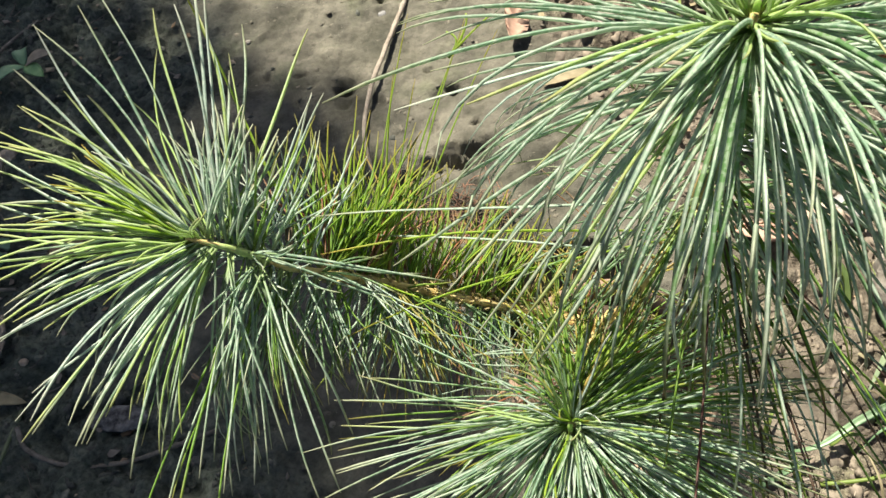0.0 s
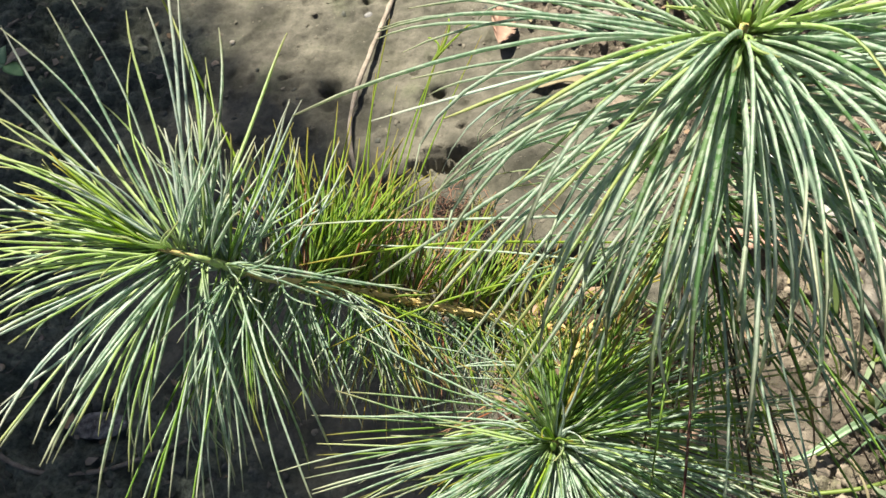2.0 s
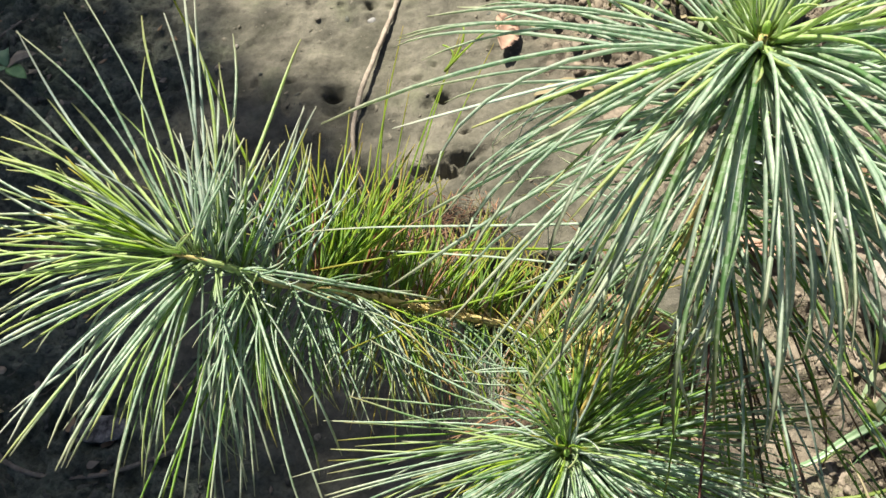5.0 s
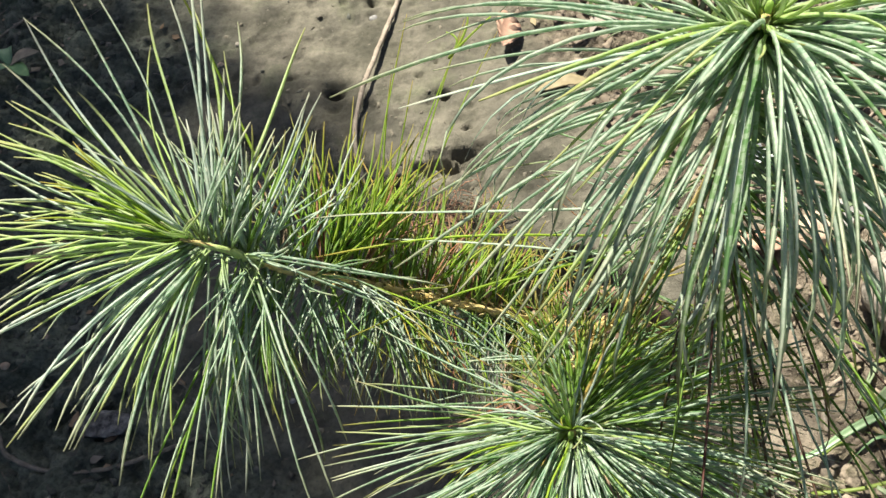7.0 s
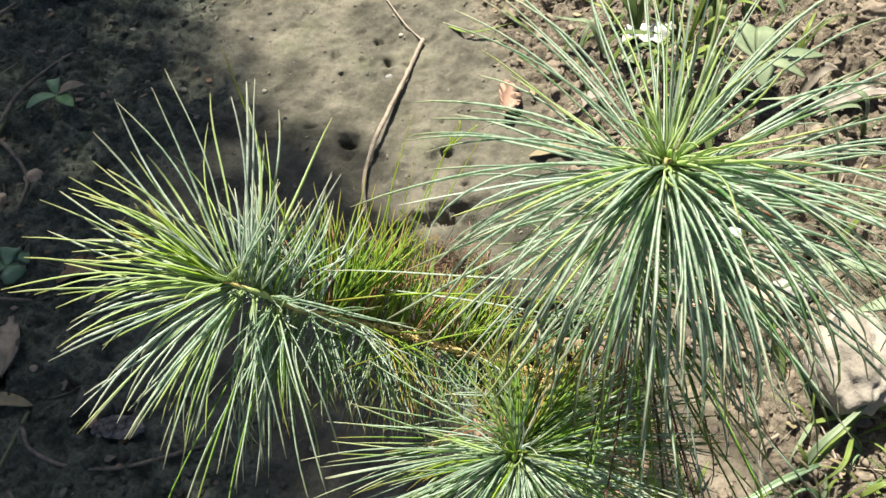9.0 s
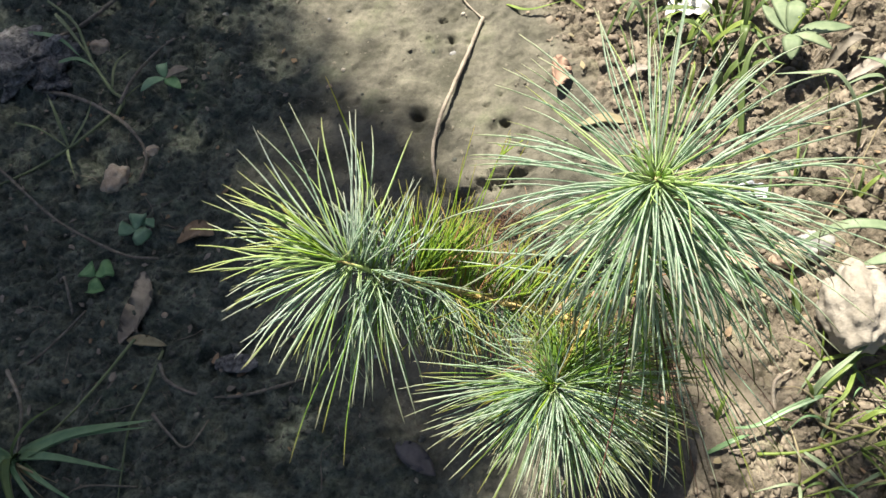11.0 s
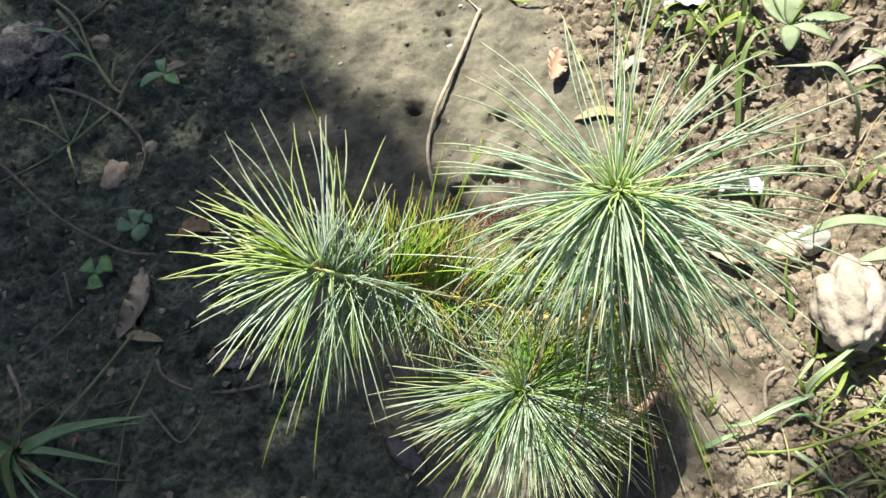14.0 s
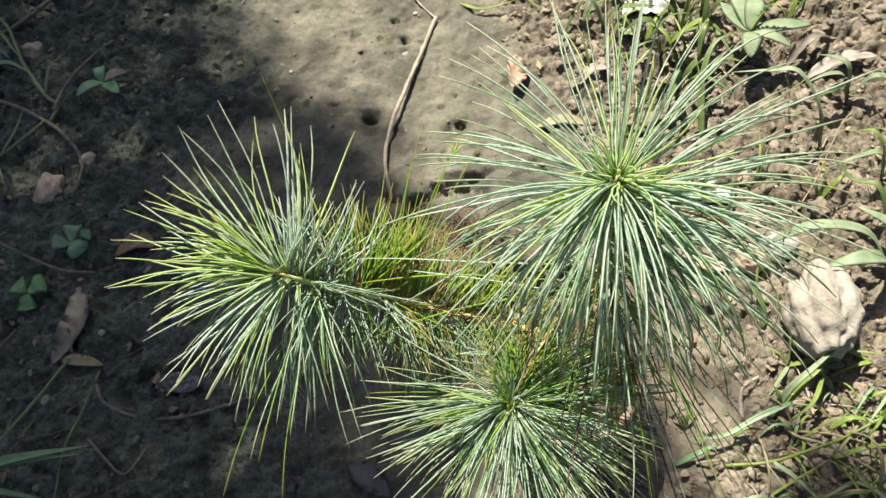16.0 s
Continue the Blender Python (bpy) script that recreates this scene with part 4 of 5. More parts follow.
for n in range(14):
    a, x, y = RNG.uniform(0, 3.14), RNG.uniform(0.20, 0.42), RNG.uniform(0.18, 0.30) if n < 8 else RNG.uniform(0.45, 0.70)
    l = RNG.uniform(0.008, 0.022)
    rod("straw", ((x - l * math.cos(a), y - l * math.sin(a), 0.003), (x, y, 0.006), (x + l * math.cos(a + 0.2), y + l * math.sin(a + 0.2), 0.003)), RNG.uniform(0.0008, 0.0016), M_STICK, "short dry straw lying on loose soil", "straw", "straws")


def leaf_part(parent, pts, width, shape, mat, name="leaf", fold=0.22, roll=0.0, label="", lift=True):
    line = spline(on_ground(pts) if lift else [Vector(p) for p in pts], 5)
    bm = bmesh.new()
    blade(bm, line, width, shape, fold, 0.0005, roll=roll)
    return part(name, bm, mat, parent, label)


def stem_part(parent, pts, radius, mat, name="stem", end=0.7):
    bm = bmesh.new()
    tube(bm, spline(on_ground(pts), 5), radius * 0.78, 7, 0.4, end)
    return part(name, bm, mat, parent)


# creeping weed with jointed runners in the shade
creeper = holder("creeping_weed", (-0.396, 0.578, ground_z(-0.396, 0.578)), "creeping weed with jointed grey-green runners on shaded soil", "weed")
stem_part(creeper, ((-0.502, 0.626, 0.004), (-0.450, 0.608, 0.008), (-0.396, 0.578, 0.010), (-0.360, 0.549, 0.010), (-0.340, 0.522, 0.007), (-0.341, 0.492, 0.002)), 0.0030, M_ROOT, "runner")
stem_part(creeper, ((-0.536, 0.764, 0.010), (-0.477, 0.712, 0.018), (-0.441, 0.656, 0.018), (-0.402, 0.609, 0.016), (-0.386, 0.596, 0.012), (-0.392, 0.578, 0.010)), 0.0022, M_STEM, "runner", 1.3)
stem_part(creeper, ((-0.388, 0.590, 0.011), (-0.375, 0.619, 0.014), (-0.370, 0.668, 0.012), (-0.352, 0.692, 0.004)), 0.0026, M_ROOT, "runner", 0.6)
stem_part(creeper, ((-0.396, 0.578, 0.010), (-0.415, 0.551, 0.010), (-0.440, 0.536, 0.008), (-0.476, 0.513, 0.003), (-0.520, 0.495, 0.003)), 0.0025, M_STEM, "runner")
stem_part(creeper, ((-0.523, 0.582, 0.004), (-0.479, 0.563, 0.010), (-0.440, 0.540, 0.009)), 0.0017, M_STEM, "runner")
for pts, w in ((((-0.535, 0.702, 0.020), (-0.487, 0.685, 0.022), (-0.452, 0.657, 0.018)), 0.006), (((-0.475, 0.648, 0.022), (-0.450, 0.650, 0.022), (-0.426, 0.640, 0.018)), 0.006), (((-0.500, 0.720, 0.03), (-0.470, 0.690, 0.025), (-0.441, 0.656, 0.018)), 0.005),
               (((-0.402, 0.609, 0.016), (-0.398, 0.635, 0.026), (-0.385, 0.655, 0.03)), 0.004), (((-0.440, 0.540, 0.009), (-0.455, 0.575, 0.02), (-0.475, 0.602, 0.02)), 0.004), (((-0.440, 0.540, 0.009), (-0.425, 0.520, 0.014), (-0.415, 0.495, 0.008)), 0.004),
               (((-0.440, 0.540, 0.009), (-0.420, 0.565, 0.02), (-0.416, 0.590, 0.02)), 0.004)):
    leaf_part(creeper, pts, w, grassy, M_GRASSB if w > 0.005 else M_STEM, "blade", 0.4)
trefoil = holder("trefoil_weed", (-0.338, 0.619, ground_z(-0.338, 0.619)), "small weed with rounded blue-green leaves on shaded soil", "weed")
stem_part(trefoil, ((-0.384, 0.600, 0.010), (-0.362, 0.612, 0.014), (-0.340, 0.621, 0.018)), 0.0012, M_STEM)
for (x, y), m in (((-0.362, 0.600), M_CLOVERB), ((-0.346, 0.642), M_CLOVERB), ((-0.314, 0.600), M_CLOVER), ((-0.312, 0.628), M_DEADGREY)):
    leaf_part(trefoil, ((-0.340, 0.621, 0.018), ((x - 0.340) / 2, (y + 0.621) / 2, 0.021), (x, y, 0.018)), 0.0135, oval, m)


def clover(x, y, size, mat, turn, label, group):
    base = holder("clover", (x, y, ground_z(x, y)), label, "clover", group)
    stem_part(base, ((x - 0.006, y - 0.010, -0.001), (x - 0.002, y - 0.004, 0.007), (x, y, 0.011)), 0.0007, M_STEM)
    for k in range(3):
        a = turn + k * 2.09 + RNG.uniform(-0.15, 0.15)
        u = Vector((math.cos(a), math.sin(a), 0))
        s = size * 0.88 * RNG.uniform(0.85, 1.12)
        leaf_part(base, [(x + u.x * s * q, y + u.y * s * q, 0.011 + h) for q, h in ((0.04, 0.0), (0.35, 0.0015), (0.7, 0.002), (1.0, 0.0005))], s * 1.35, heart, mat, "leaflet", 0.12)


clover(-0.355, 0.377, 0.021, M_CLOVER, 0.5, "three-leaved green clover on dark shaded soil", "clovers")
clover(-0.327, 0.429, 0.017, M_CLOVERB, 1.3, "small bluish clover on dark shaded soil", "clovers")
clover(-0.318, 0.434, 0.012, M_CLOVERB, 0.2, "small bluish clover on dark shaded soil", "clovers")
clover(-0.560, 0.690, 0.016, M_CLOVERB, 0.9, "small bluish clover on dark shaded soil", "clovers")
clover(-0.505, 0.46, 0.012, M_CLOVER, 2.0, "small dull clover on dark shaded soil", "clovers")

# grass tuft in the shade
tuft = holder("grass_tuft", (-0.383, 0.200, ground_z(-0.383, 0.2)), "tuft of broad dark green grass on shaded soil", "grass")
for tip, w, h in (((-0.250, 0.232, 0.030), 0.013, 0.034), ((-0.258, 0.226, 0.026), 0.010, 0.030), ((-0.430, 0.225, 0.02), 0.009, 0.03), ((-0.275, 0.192, 0.010), 0.009, 0.022), ((-0.352, 0.140, 0.012), 0.010, 0.022), ((-0.331, 0.150, 0.010), 0.006, 0.02),
                  ((-0.385, 0.140, 0.014), 0.010, 0.024), ((-0.40, 0.150, 0.015), 0.008, 0.022), ((-0.303, 0.160, 0.010), 0.006, 0.018), ((-0.46, 0.195, 0.012), 0.007, 0.024), ((-0.345, 0.252, 0.020), 0.004, 0.03), ((-0.44, 0.16, 0.012), 0.006, 0.022)):
    b = Vector((-0.383 + RNG.uniform(-0.008, 0.008), 0.200 + RNG.uniform(-0.008, 0.008), 0))
    t = Vector(tip)
    mid = b.lerp(t, 0.55)
    leaf_part(tuft, (b, (*(b.lerp(t, 0.2)).xy, h * 0.55), (mid.x, mid.y, h), t), w * 1.1, grassy, RNG.choice((M_GRASSB, M_GRASSB, M_GRASS)), "blade", 0.45)
for n in range(7):
    a = RNG.uniform(0, 6.28)
    leaf_part(tuft, ((-0.385, 0.198, 0), (-0.385 + 0.02 * math.cos(a), 0.198 + 0.02 * math.sin(a), 0.012), (-0.385 + 0.05 * math.cos(a), 0.198 + 0.045 * math.sin(a), 0.003)), 0.003, grassy, M_STRAW, "dry_blade", 0.3)

# ---- stones and pebbles ----


def stone(name, at, radii, seed, mat, label, category="stone", group="", rough=0.3, detail=4, sink=0.25):
    z = ground_z(at[0], at[1])
    bm = bmesh.new()
    rock(bm, (at[0], at[1], z + radii[2] * (1 - sink) * 0.7), radii, seed, rough, detail, 0.45)
    return thing(name, bm, mat, (at[0], at[1], z), label, category, group)


stone("large_stone", (0.323, 0.334), (0.0255, 0.040, 0.034), 5.2, M_STONE, "large pale angular stone lying on loose soil", rough=0.27, detail=5)
stone("small_stone", (0.284, 0.392), (0.014, 0.014, 0.012), 8.1, M_TAN, "pale rounded stone on loose soil", group="small stones")
stone("small_stone", (0.306, 0.405), (0.018, 0.013, 0.010), 9.4, M_GREY, "grey stone half buried in loose soil", group="small stones")
stone("flat_stone", (-0.196, 0.292), (0.021, 0.009, 0.004), 3.3, M_CHUNK, "flat pale grey stone on dark soil", group="small stones", rough=0.22)
stone("small_stone", (-0.448, 0.690), (0.013, 0.010, 0.009), 2.2, M_TAN, "pale tan pebble on shaded soil", group="small stones")
stone("small_stone", (-0.371, 0.495), (0.014, 0.017, 0.011), 6.4, M_TAN, "rough tan and grey pebble on shaded soil", group="small stones", rough=0.35)
stone("small_stone", (-0.336, 0.527), (0.008, 0.007, 0.006), 7.4, M_TAN, "little tan pebble on shaded soil", group="small stones")
stone("wood_chunk", (-0.527, 0.660), (0.040, 0.036, 0.022), 1.7, M_CHUNK, "weathered grey chunk of rotting wood", "wood", rough=0.95, detail=5)
stone("wood_chunk", (-0.492, 0.640), (0.020, 0.022, 0.014), 4.1, M_CHUNK, "weathered grey chunk of rotting wood", "wood", rough=0.95, detail=5)
for n in range(46):
    x, y = RNG.uniform(0.12, 0.46), RNG.uniform(0.17, 0.82)
    if zones(x, y)[0] < 0.6 or (abs(x - 0.344) < 0.05 and abs(y - 0.345) < 0.06):
        continue
    r = RNG.uniform(0.005, 0.011)
    stone("clod", (x, y), (r * RNG.uniform(0.9, 1.5), r * RNG.uniform(0.8, 1.3), r * 0.8), RNG.uniform(0, 80), M_CLOD, "crumbly light brown clod of dry soil", "clod", "clods in the loose soil", 0.6, 4)
for n in range(26):
    x, y = RNG.uniform(-0.6, 0.12), RNG.uniform(0.17, 0.82)
    r = RNG.uniform(0.0016, 0.0036)
    stone("pebble", (x, y), (r * 1.2, r, r * 0.8), RNG.uniform(0, 80), RNG.choice((M_TAN, M_GREY, M_STONE, M_CLOD)), "tiny pale pebble on the soil", "pebble", "tiny pebbles", 0.25, 2)

# ---- dead leaves and litter ----


def curled(name, pts, width, mat, label, fold=0.5, category="dead leaf", group="dead leaves", roll=0.0, shape=oval):
    line = spline(on_ground(pts), 6)
    bm = bmesh.new()
    blade(bm, line, width, shape, fold, 0.0007, roll=roll)
    for v in bm.verts:
        v.co += Vector((0, 0, 0.0016 * noise.noise(v.co * 140)))
    return thing(name, bm, mat, line[0], label, category, group)


curled("dead_leaf", ((-0.044, 0.224, 0.002), (-0.026, 0.212, 0.005), (-0.008, 0.198, 0.002)), 0.019, M_MAUVE, "dull mauve-grey dead leaf flat on damp soil", 0.25)
curled("dead_leaf", ((-0.311, 0.385, 0.004), (-0.298, 0.352, 0.010), (-0.312, 0.332, 0.008), (-0.318, 0.312, 0.003)), 0.026, M_DEADGREY, "crumpled grey-brown dead leaf on dark soil", 0.6)
curled("dead_leaf", ((-0.312, 0.316, 0.003), (-0.291, 0.313, 0.006), (-0.268, 0.309, 0.003)), 0.011, M_STRAW, "small pale curled dead leaf on dark soil", 0.5)
curled("dead_leaf", ((0.095, 0.630, 0.004), (0.091, 0.605, 0.014), (0.088, 0.580, 0.016)), 0.024, M_DEADRED, "pinkish dry leaf propped on the soil", 0.5, roll=0.6)
curled("dead_leaf", ((0.345, 0.600, 0.004), (0.368, 0.616, 0.014), (0.395, 0.632, 0.006)), 0.012, M_DEADGREY, "curled grey-brown dead leaf on loose soil", 0.8)
curled("dead_leaf", ((0.36, 0.585, 0.002), (0.395, 0.600, 0.010), (0.43, 0.605, 0.004)), 0.015, M_DEADPALE, "curled grey-mauve dead leaf on loose soil", 0.7)
curled("dead_leaf", ((-0.43, 0.77, 0.004), (-0.39, 0.79, 0.012), (-0.35, 0.78, 0.004)), 0.030, M_DEADGREY, "dull purple-grey dead leaf on shaded soil", 0.4)
curled("dead_leaf", ((-0.50, 0.80, 0.004), (-0.47, 0.79, 0.014), (-0.45, 0.775, 0.006)), 0.022, M_DEAD, "brown dead leaf on shaded soil", 0.4)
curled("dead_leaf", ((-0.285, 0.42, 0.002), (-0.262, 0.43, 0.006), (-0.245, 0.425, 0.002)), 0.020, M_DEAD, "flat brown dead leaf on dark soil", 0.2)
curled("dead_leaf", ((0.152, 0.588, 0.004), (0.166, 0.60, 0.010), (0.182, 0.603, 0.004)), 0.011, M_DEADPALE, "small pale dry leaf among weeds", 0.5)
curled("dead_leaf", ((0.11, 0.54, 0.002), (0.135, 0.548, 0.006), (0.16, 0.545, 0.002)), 0.012, M_STRAW, "straw-coloured dry leaf on the soil", 0.3)
curled("dead_leaf", ((0.225, 0.395, 0.003), (0.245, 0.385, 0.009), (0.268, 0.388, 0.003)), 0.016, M_DEADRED, "curled reddish dry leaf on loose soil", 0.6)


def scrap(name, corners, lift, crumple, mat, label, category):
    """A torn sheet: a fine grid between four corners, crumpled, with thickness."""
    a, b, c, d = (Vector((x, y, 0)) for x, y in corners)
    n, bm = 14, bmesh.new()
    sheets = []
    for side in (0, 1):
        g = []
        for j in range(n + 1):
            row = []
            for i in range(n + 1):
                p = a.lerp(b, i / n).lerp(d.lerp(c, i / n), j / n)
                p += Vector((0.004 * noise.noise(p * 60), 0.004 * noise.noise(p * 60 + Vector((5, 0, 0))), 0))
                p.z = ground_z(p.x, p.y) + lift + crumple * (0.5 + noise.noise(p * 70) + 0.5 * noise.noise(p * 190)) - 0.0006 * side
                row.append(bm.verts.new(p))
            g.append(row)
        sheets.append(g)
    for side, g in enumerate(sheets):
        for j in range(n):
            for i in range(n):
                q = (g[j][i], g[j][i + 1], g[j + 1][i + 1], g[j + 1][i])
                bm.faces.new(q if side == 0 else q[::-1])
    rim = [(0, i) for i in range(n)] + [(j, n) for j in range(n)] + [(n, i) for i in range(n, 0, -1)] + [(j, 0) for j in range(n, 0, -1)]
    for (j0, i0), (j1, i1) in zip(rim, rim[1:] + rim[:1]):
        bm.faces.new((sheets[0][j1][i1], sheets[0][j0][i0], sheets[1][j0][i0], sheets[1][j1][i1]))
    return thing(name, bm, mat, (a.x, a.y, ground_z(a.x, a.y)), label, category)


scrap("paper_scrap", ((0.200, 0.674), (0.246, 0.680), (0.250, 0.702), (0.205, 0.698)), 0.008, 0.004, M_PAPER, "torn scrap of white paper on soil", "paper")
scrap("paper_scrap", ((0.196, 0.640), (0.222, 0.648), (0.220, 0.662), (0.198, 0.658)), 0.005, 0.003, M_PALE, "pale torn leaf scrap on soil", "leaf")
scrap("plastic_wrapper", ((0.238, 0.452), (0.274, 0.446), (0.279, 0.463), (0.241, 0.470)), 0.008, 0.010, M_WRAP, "crumpled bluish white plastic wrapper on soil", "wrapper")


def litter(count, area, keep, mats, seed, label):
    """Flat broken bits of leaf and bark, one mesh a colour, of kind stuff."""
    rng = random.Random(seed)
    for mat in mats:
        bm, made = bmesh.new(), 0
        while made < count:
            x, y = rng.uniform(area[0], area[1]), rng.uniform(area[2], area[3])
            if rng.random() > keep(x, y):
                continue
            n, r, a0, stretch = rng.randrange(4, 7), rng.uniform(0.0009, 0.0032), rng.uniform(0, 6.28), rng.uniform(1, 2.6)
            ux, uy = math.cos(a0), math.sin(a0)
            top, low, z = [], [], ground_z(x, y)
            for k in range(n):
                a = 2 * math.pi * k / n
                q = r * rng.uniform(0.6, 1.2)
                px, py = q * math.cos(a) * stretch, q * math.sin(a)
                p = Vector((x + px * ux - py * uy, y + px * uy + py * ux, z + 0.0014 + rng.uniform(0, 0.0022)))
                top.append(bm.verts.new(p))
                low.append(bm.verts.new(p - Vector((0, 0, 0.0007))))
            bm.faces.new(top)
            bm.faces.new(low[::-1])
            for k in range(n):
                bm.faces.new((low[k], low[(k + 1) % n], top[(k + 1) % n], top[k]))
            made += 1
        thing("leaf_litter", bm, mat, (0, 0, 0), label, "litter", kind="stuff", smooth=False)


litter(90, (-0.66, -0.02, 0.14, 0.86), lambda x, y: 0.1 + 0.9 * zones(x, y)[1], (M_DEADGREY, M_DEADGREY, M_DEAD), 8, "broken bits of dead leaf on damp soil")
litter(110, (0.05, 0.48, 0.14, 0.82), lambda x, y: zones(x, y)[0], (M_DEAD, M_STRAW), 9, "broken bits of dry leaf and straw on loose soil")



def rootlets(count, area, keep, mat, seed, label):
    """Hair roots and dry stalks too fine to count, one mesh of kind stuff."""
    rng, bm, made = random.Random(seed), bmesh.new(), 0
    while made < count:
        x, y = rng.uniform(area[0], area[1]), rng.uniform(area[2], area[3])
        if rng.random() > keep(x, y):
            continue
        a, l, pts = rng.uniform(0, 6.28), rng.uniform(0.006, 0.022), []
        for k in range(5):
            pts.append((x, y, 0.0012 + 0.003 * math.sin(k * 0.8) * rng.random()))
            a += rng.gauss(0, 0.35)
            x, y = x + l * math.cos(a) / 2, y + l * math.sin(a) / 2
        tube(bm, on_ground(pts), rng.uniform(0.0003, 0.0007), 4, 0.0, 0.5)
        made += 1
    thing("rootlets", bm, mat, (0, 0, 0), label, "roots", kind="stuff")


def tangle(count, at, spread, high, mat, seed, label):
    """A loose heap of dry fallen needles."""
    rng, bm = random.Random(seed), bmesh.new()
    for n in range(count):
        x, y = at[0] + rng.gauss(0, spread[0]), at[1] + rng.gauss(0, spread[1])
        a, l, h = rng.uniform(0, 6.28), rng.uniform(0.012, 0.034), rng.uniform(0.001, high)
        c = rng.uniform(-0.5, 0.5)
        pts = [Vector((x + l * (k / 4 - 0.5) * math.cos(a + c * k / 4), y + l * (k / 4 - 0.5) * math.sin(a + c * k / 4), 0)) for k in range(5)]
        tube(bm, [p + Vector((0, 0, max(0.0, ground_z(p.x, p.y)) + h * (0.4 + 0.3 * k * rng.random()))) for k, p in enumerate(pts)], rng.uniform(0.0004, 0.0007), 4, 0.0, 0.5)
    thing("fallen_needles", bm, mat, (at[0], at[1], 0), label, "needles", kind="stuff")


tangle(70, (0.040, 0.430), (0.020, 0.012), 0.016, M_RUST, 51, "tangle of rust-red fallen needles on crusted soil")
tangle(40, (0.050, 0.425), (0.016, 0.010), 0.020, M_STRAW, 52, "straw-coloured fallen needles behind the pot")

rootlets(90, (-0.66, 0.0, 0.12, 0.84), lambda x, y: 0.1 + 0.9 * zones(x, y)[1], M_ROOT, 31, "fine grey hair roots on damp soil")
rootlets(80, (0.1, 0.46, 0.14, 0.8), lambda x, y: zones(x, y)[0], M_STICK, 32, "fine dry straw fibres in loose soil")

# ---- weeds in the sun ----
broad = holder("broadleaf_weed", (0.306, 0.610, ground_z(0.306, 0.61)), "broadleaf weed with pale grey-green oval leaves", "weed")
stem_part(broad, ((0.306, 0.612, -0.002), (0.305, 0.606, 0.025), (0.306, 0.604, 0.050)), 0.0018, M_STEM)
for tip, w in (((0.283, 0.634, 0.055), 0.022), ((0.318, 0.646, 0.060), 0.026), ((0.296, 0.655, 0.052), 0.022), ((0.362, 0.612, 0.045), 0.022), ((0.303, 0.574, 0.040), 0.026), ((0.342, 0.588, 0.045), 0.018)):
    c, t = Vector((0.306, 0.604, 0.050)), Vector(tip)
    mid = c.lerp(t, 0.5)
    leaf_part(broad, (c, (mid.x, mid.y, mid.z + 0.003), t), w * 0.72, oval, M_BROAD, "leaf", 0.07)
bm = bmesh.new()
line = spline(on_ground(((0.306, 0.604, 0.050), (0.318, 0.612, 0.066), (0.332, 0.618, 0.078))), 6)
tube(bm, line, 0.0012, 6)
for n in range(34):
    p = line[RNG.randrange(4, len(line))]
    rock(bm, p + Vector((RNG.uniform(-0.002, 0.002), RNG.uniform(-0.002, 0.002), RNG.uniform(-0.002, 0.002))), (0.0014, 0.0014, 0.0014), n, 0.2, 1)
part("flower_spike", bm, M_LIME, broad, "yellowish green flower spike")


def weed(name, at, blades, label, category="weed", group=""):
    w = holder(name, (at[0], at[1], ground_z(*at)), label, category, group)
    for pts, width, shape, mat, *more in blades:
        if width < 0.0035 and shape is None:
            stem_part(w, pts, width / 2, mat)
        else:
            leaf_part(w, pts, width * (0.5 if shape is grassy else 0.58), shape, mat, "blade" if shape is grassy else "leaf", *more)
    return w


weed("grass_weed", (0.361, 0.507), ((((0.361, 0.507, 0), (0.352, 0.517, 0.040), (0.328, 0.526, 0.072), (0.307, 0.532, 0.076), (0.276, 0.542, 0.060)), 0.014, grassy, M_PALE, 0.3),
                                    (((0.361, 0.507, 0), (0.354, 0.516, 0.035), (0.345, 0.522, 0.052)), 0.007, grassy, M_LIME, 0.5)), "single arching pale grass blade over loose soil", "grass", "grass weeds")
weed("grass_weed", (0.262, 0.560), ((((0.267, 0.600, 0), (0.266, 0.612, 0.045), (0.270, 0.637, 0.075), (0.272, 0.668, 0.08)), 0.010, grassy, M_GRASS, 0.4), (((0.260, 0.516, 0), (0.261, 0.560, 0.035), (0.273, 0.590, 0.054), (0.300, 0.601, 0.052)), 0.014, grassy, M_GRASS, 0.3),
                                    (((0.260, 0.530, 0), (0.262, 0.555, 0.03), (0.258, 0.585, 0.045)), 0.009, grassy, M_GRASS, 0.4), (((0.262, 0.600, 0), (0.250, 0.625, 0.03), (0.243, 0.660, 0.035)), 0.006, grassy, M_LIME, 0.4)), "green and pale grass blades among clods", "grass", "grass weeds")
weed("grass_weed", (0.339, 0.540), ((((0.339, 0.540, 0), (0.333, 0.542, 0.03), (0.326, 0.546, 0.050)), 0.006, grassy, M_LIME, 0.4),), "short upright yellow-green grass blade", "grass", "grass weeds")
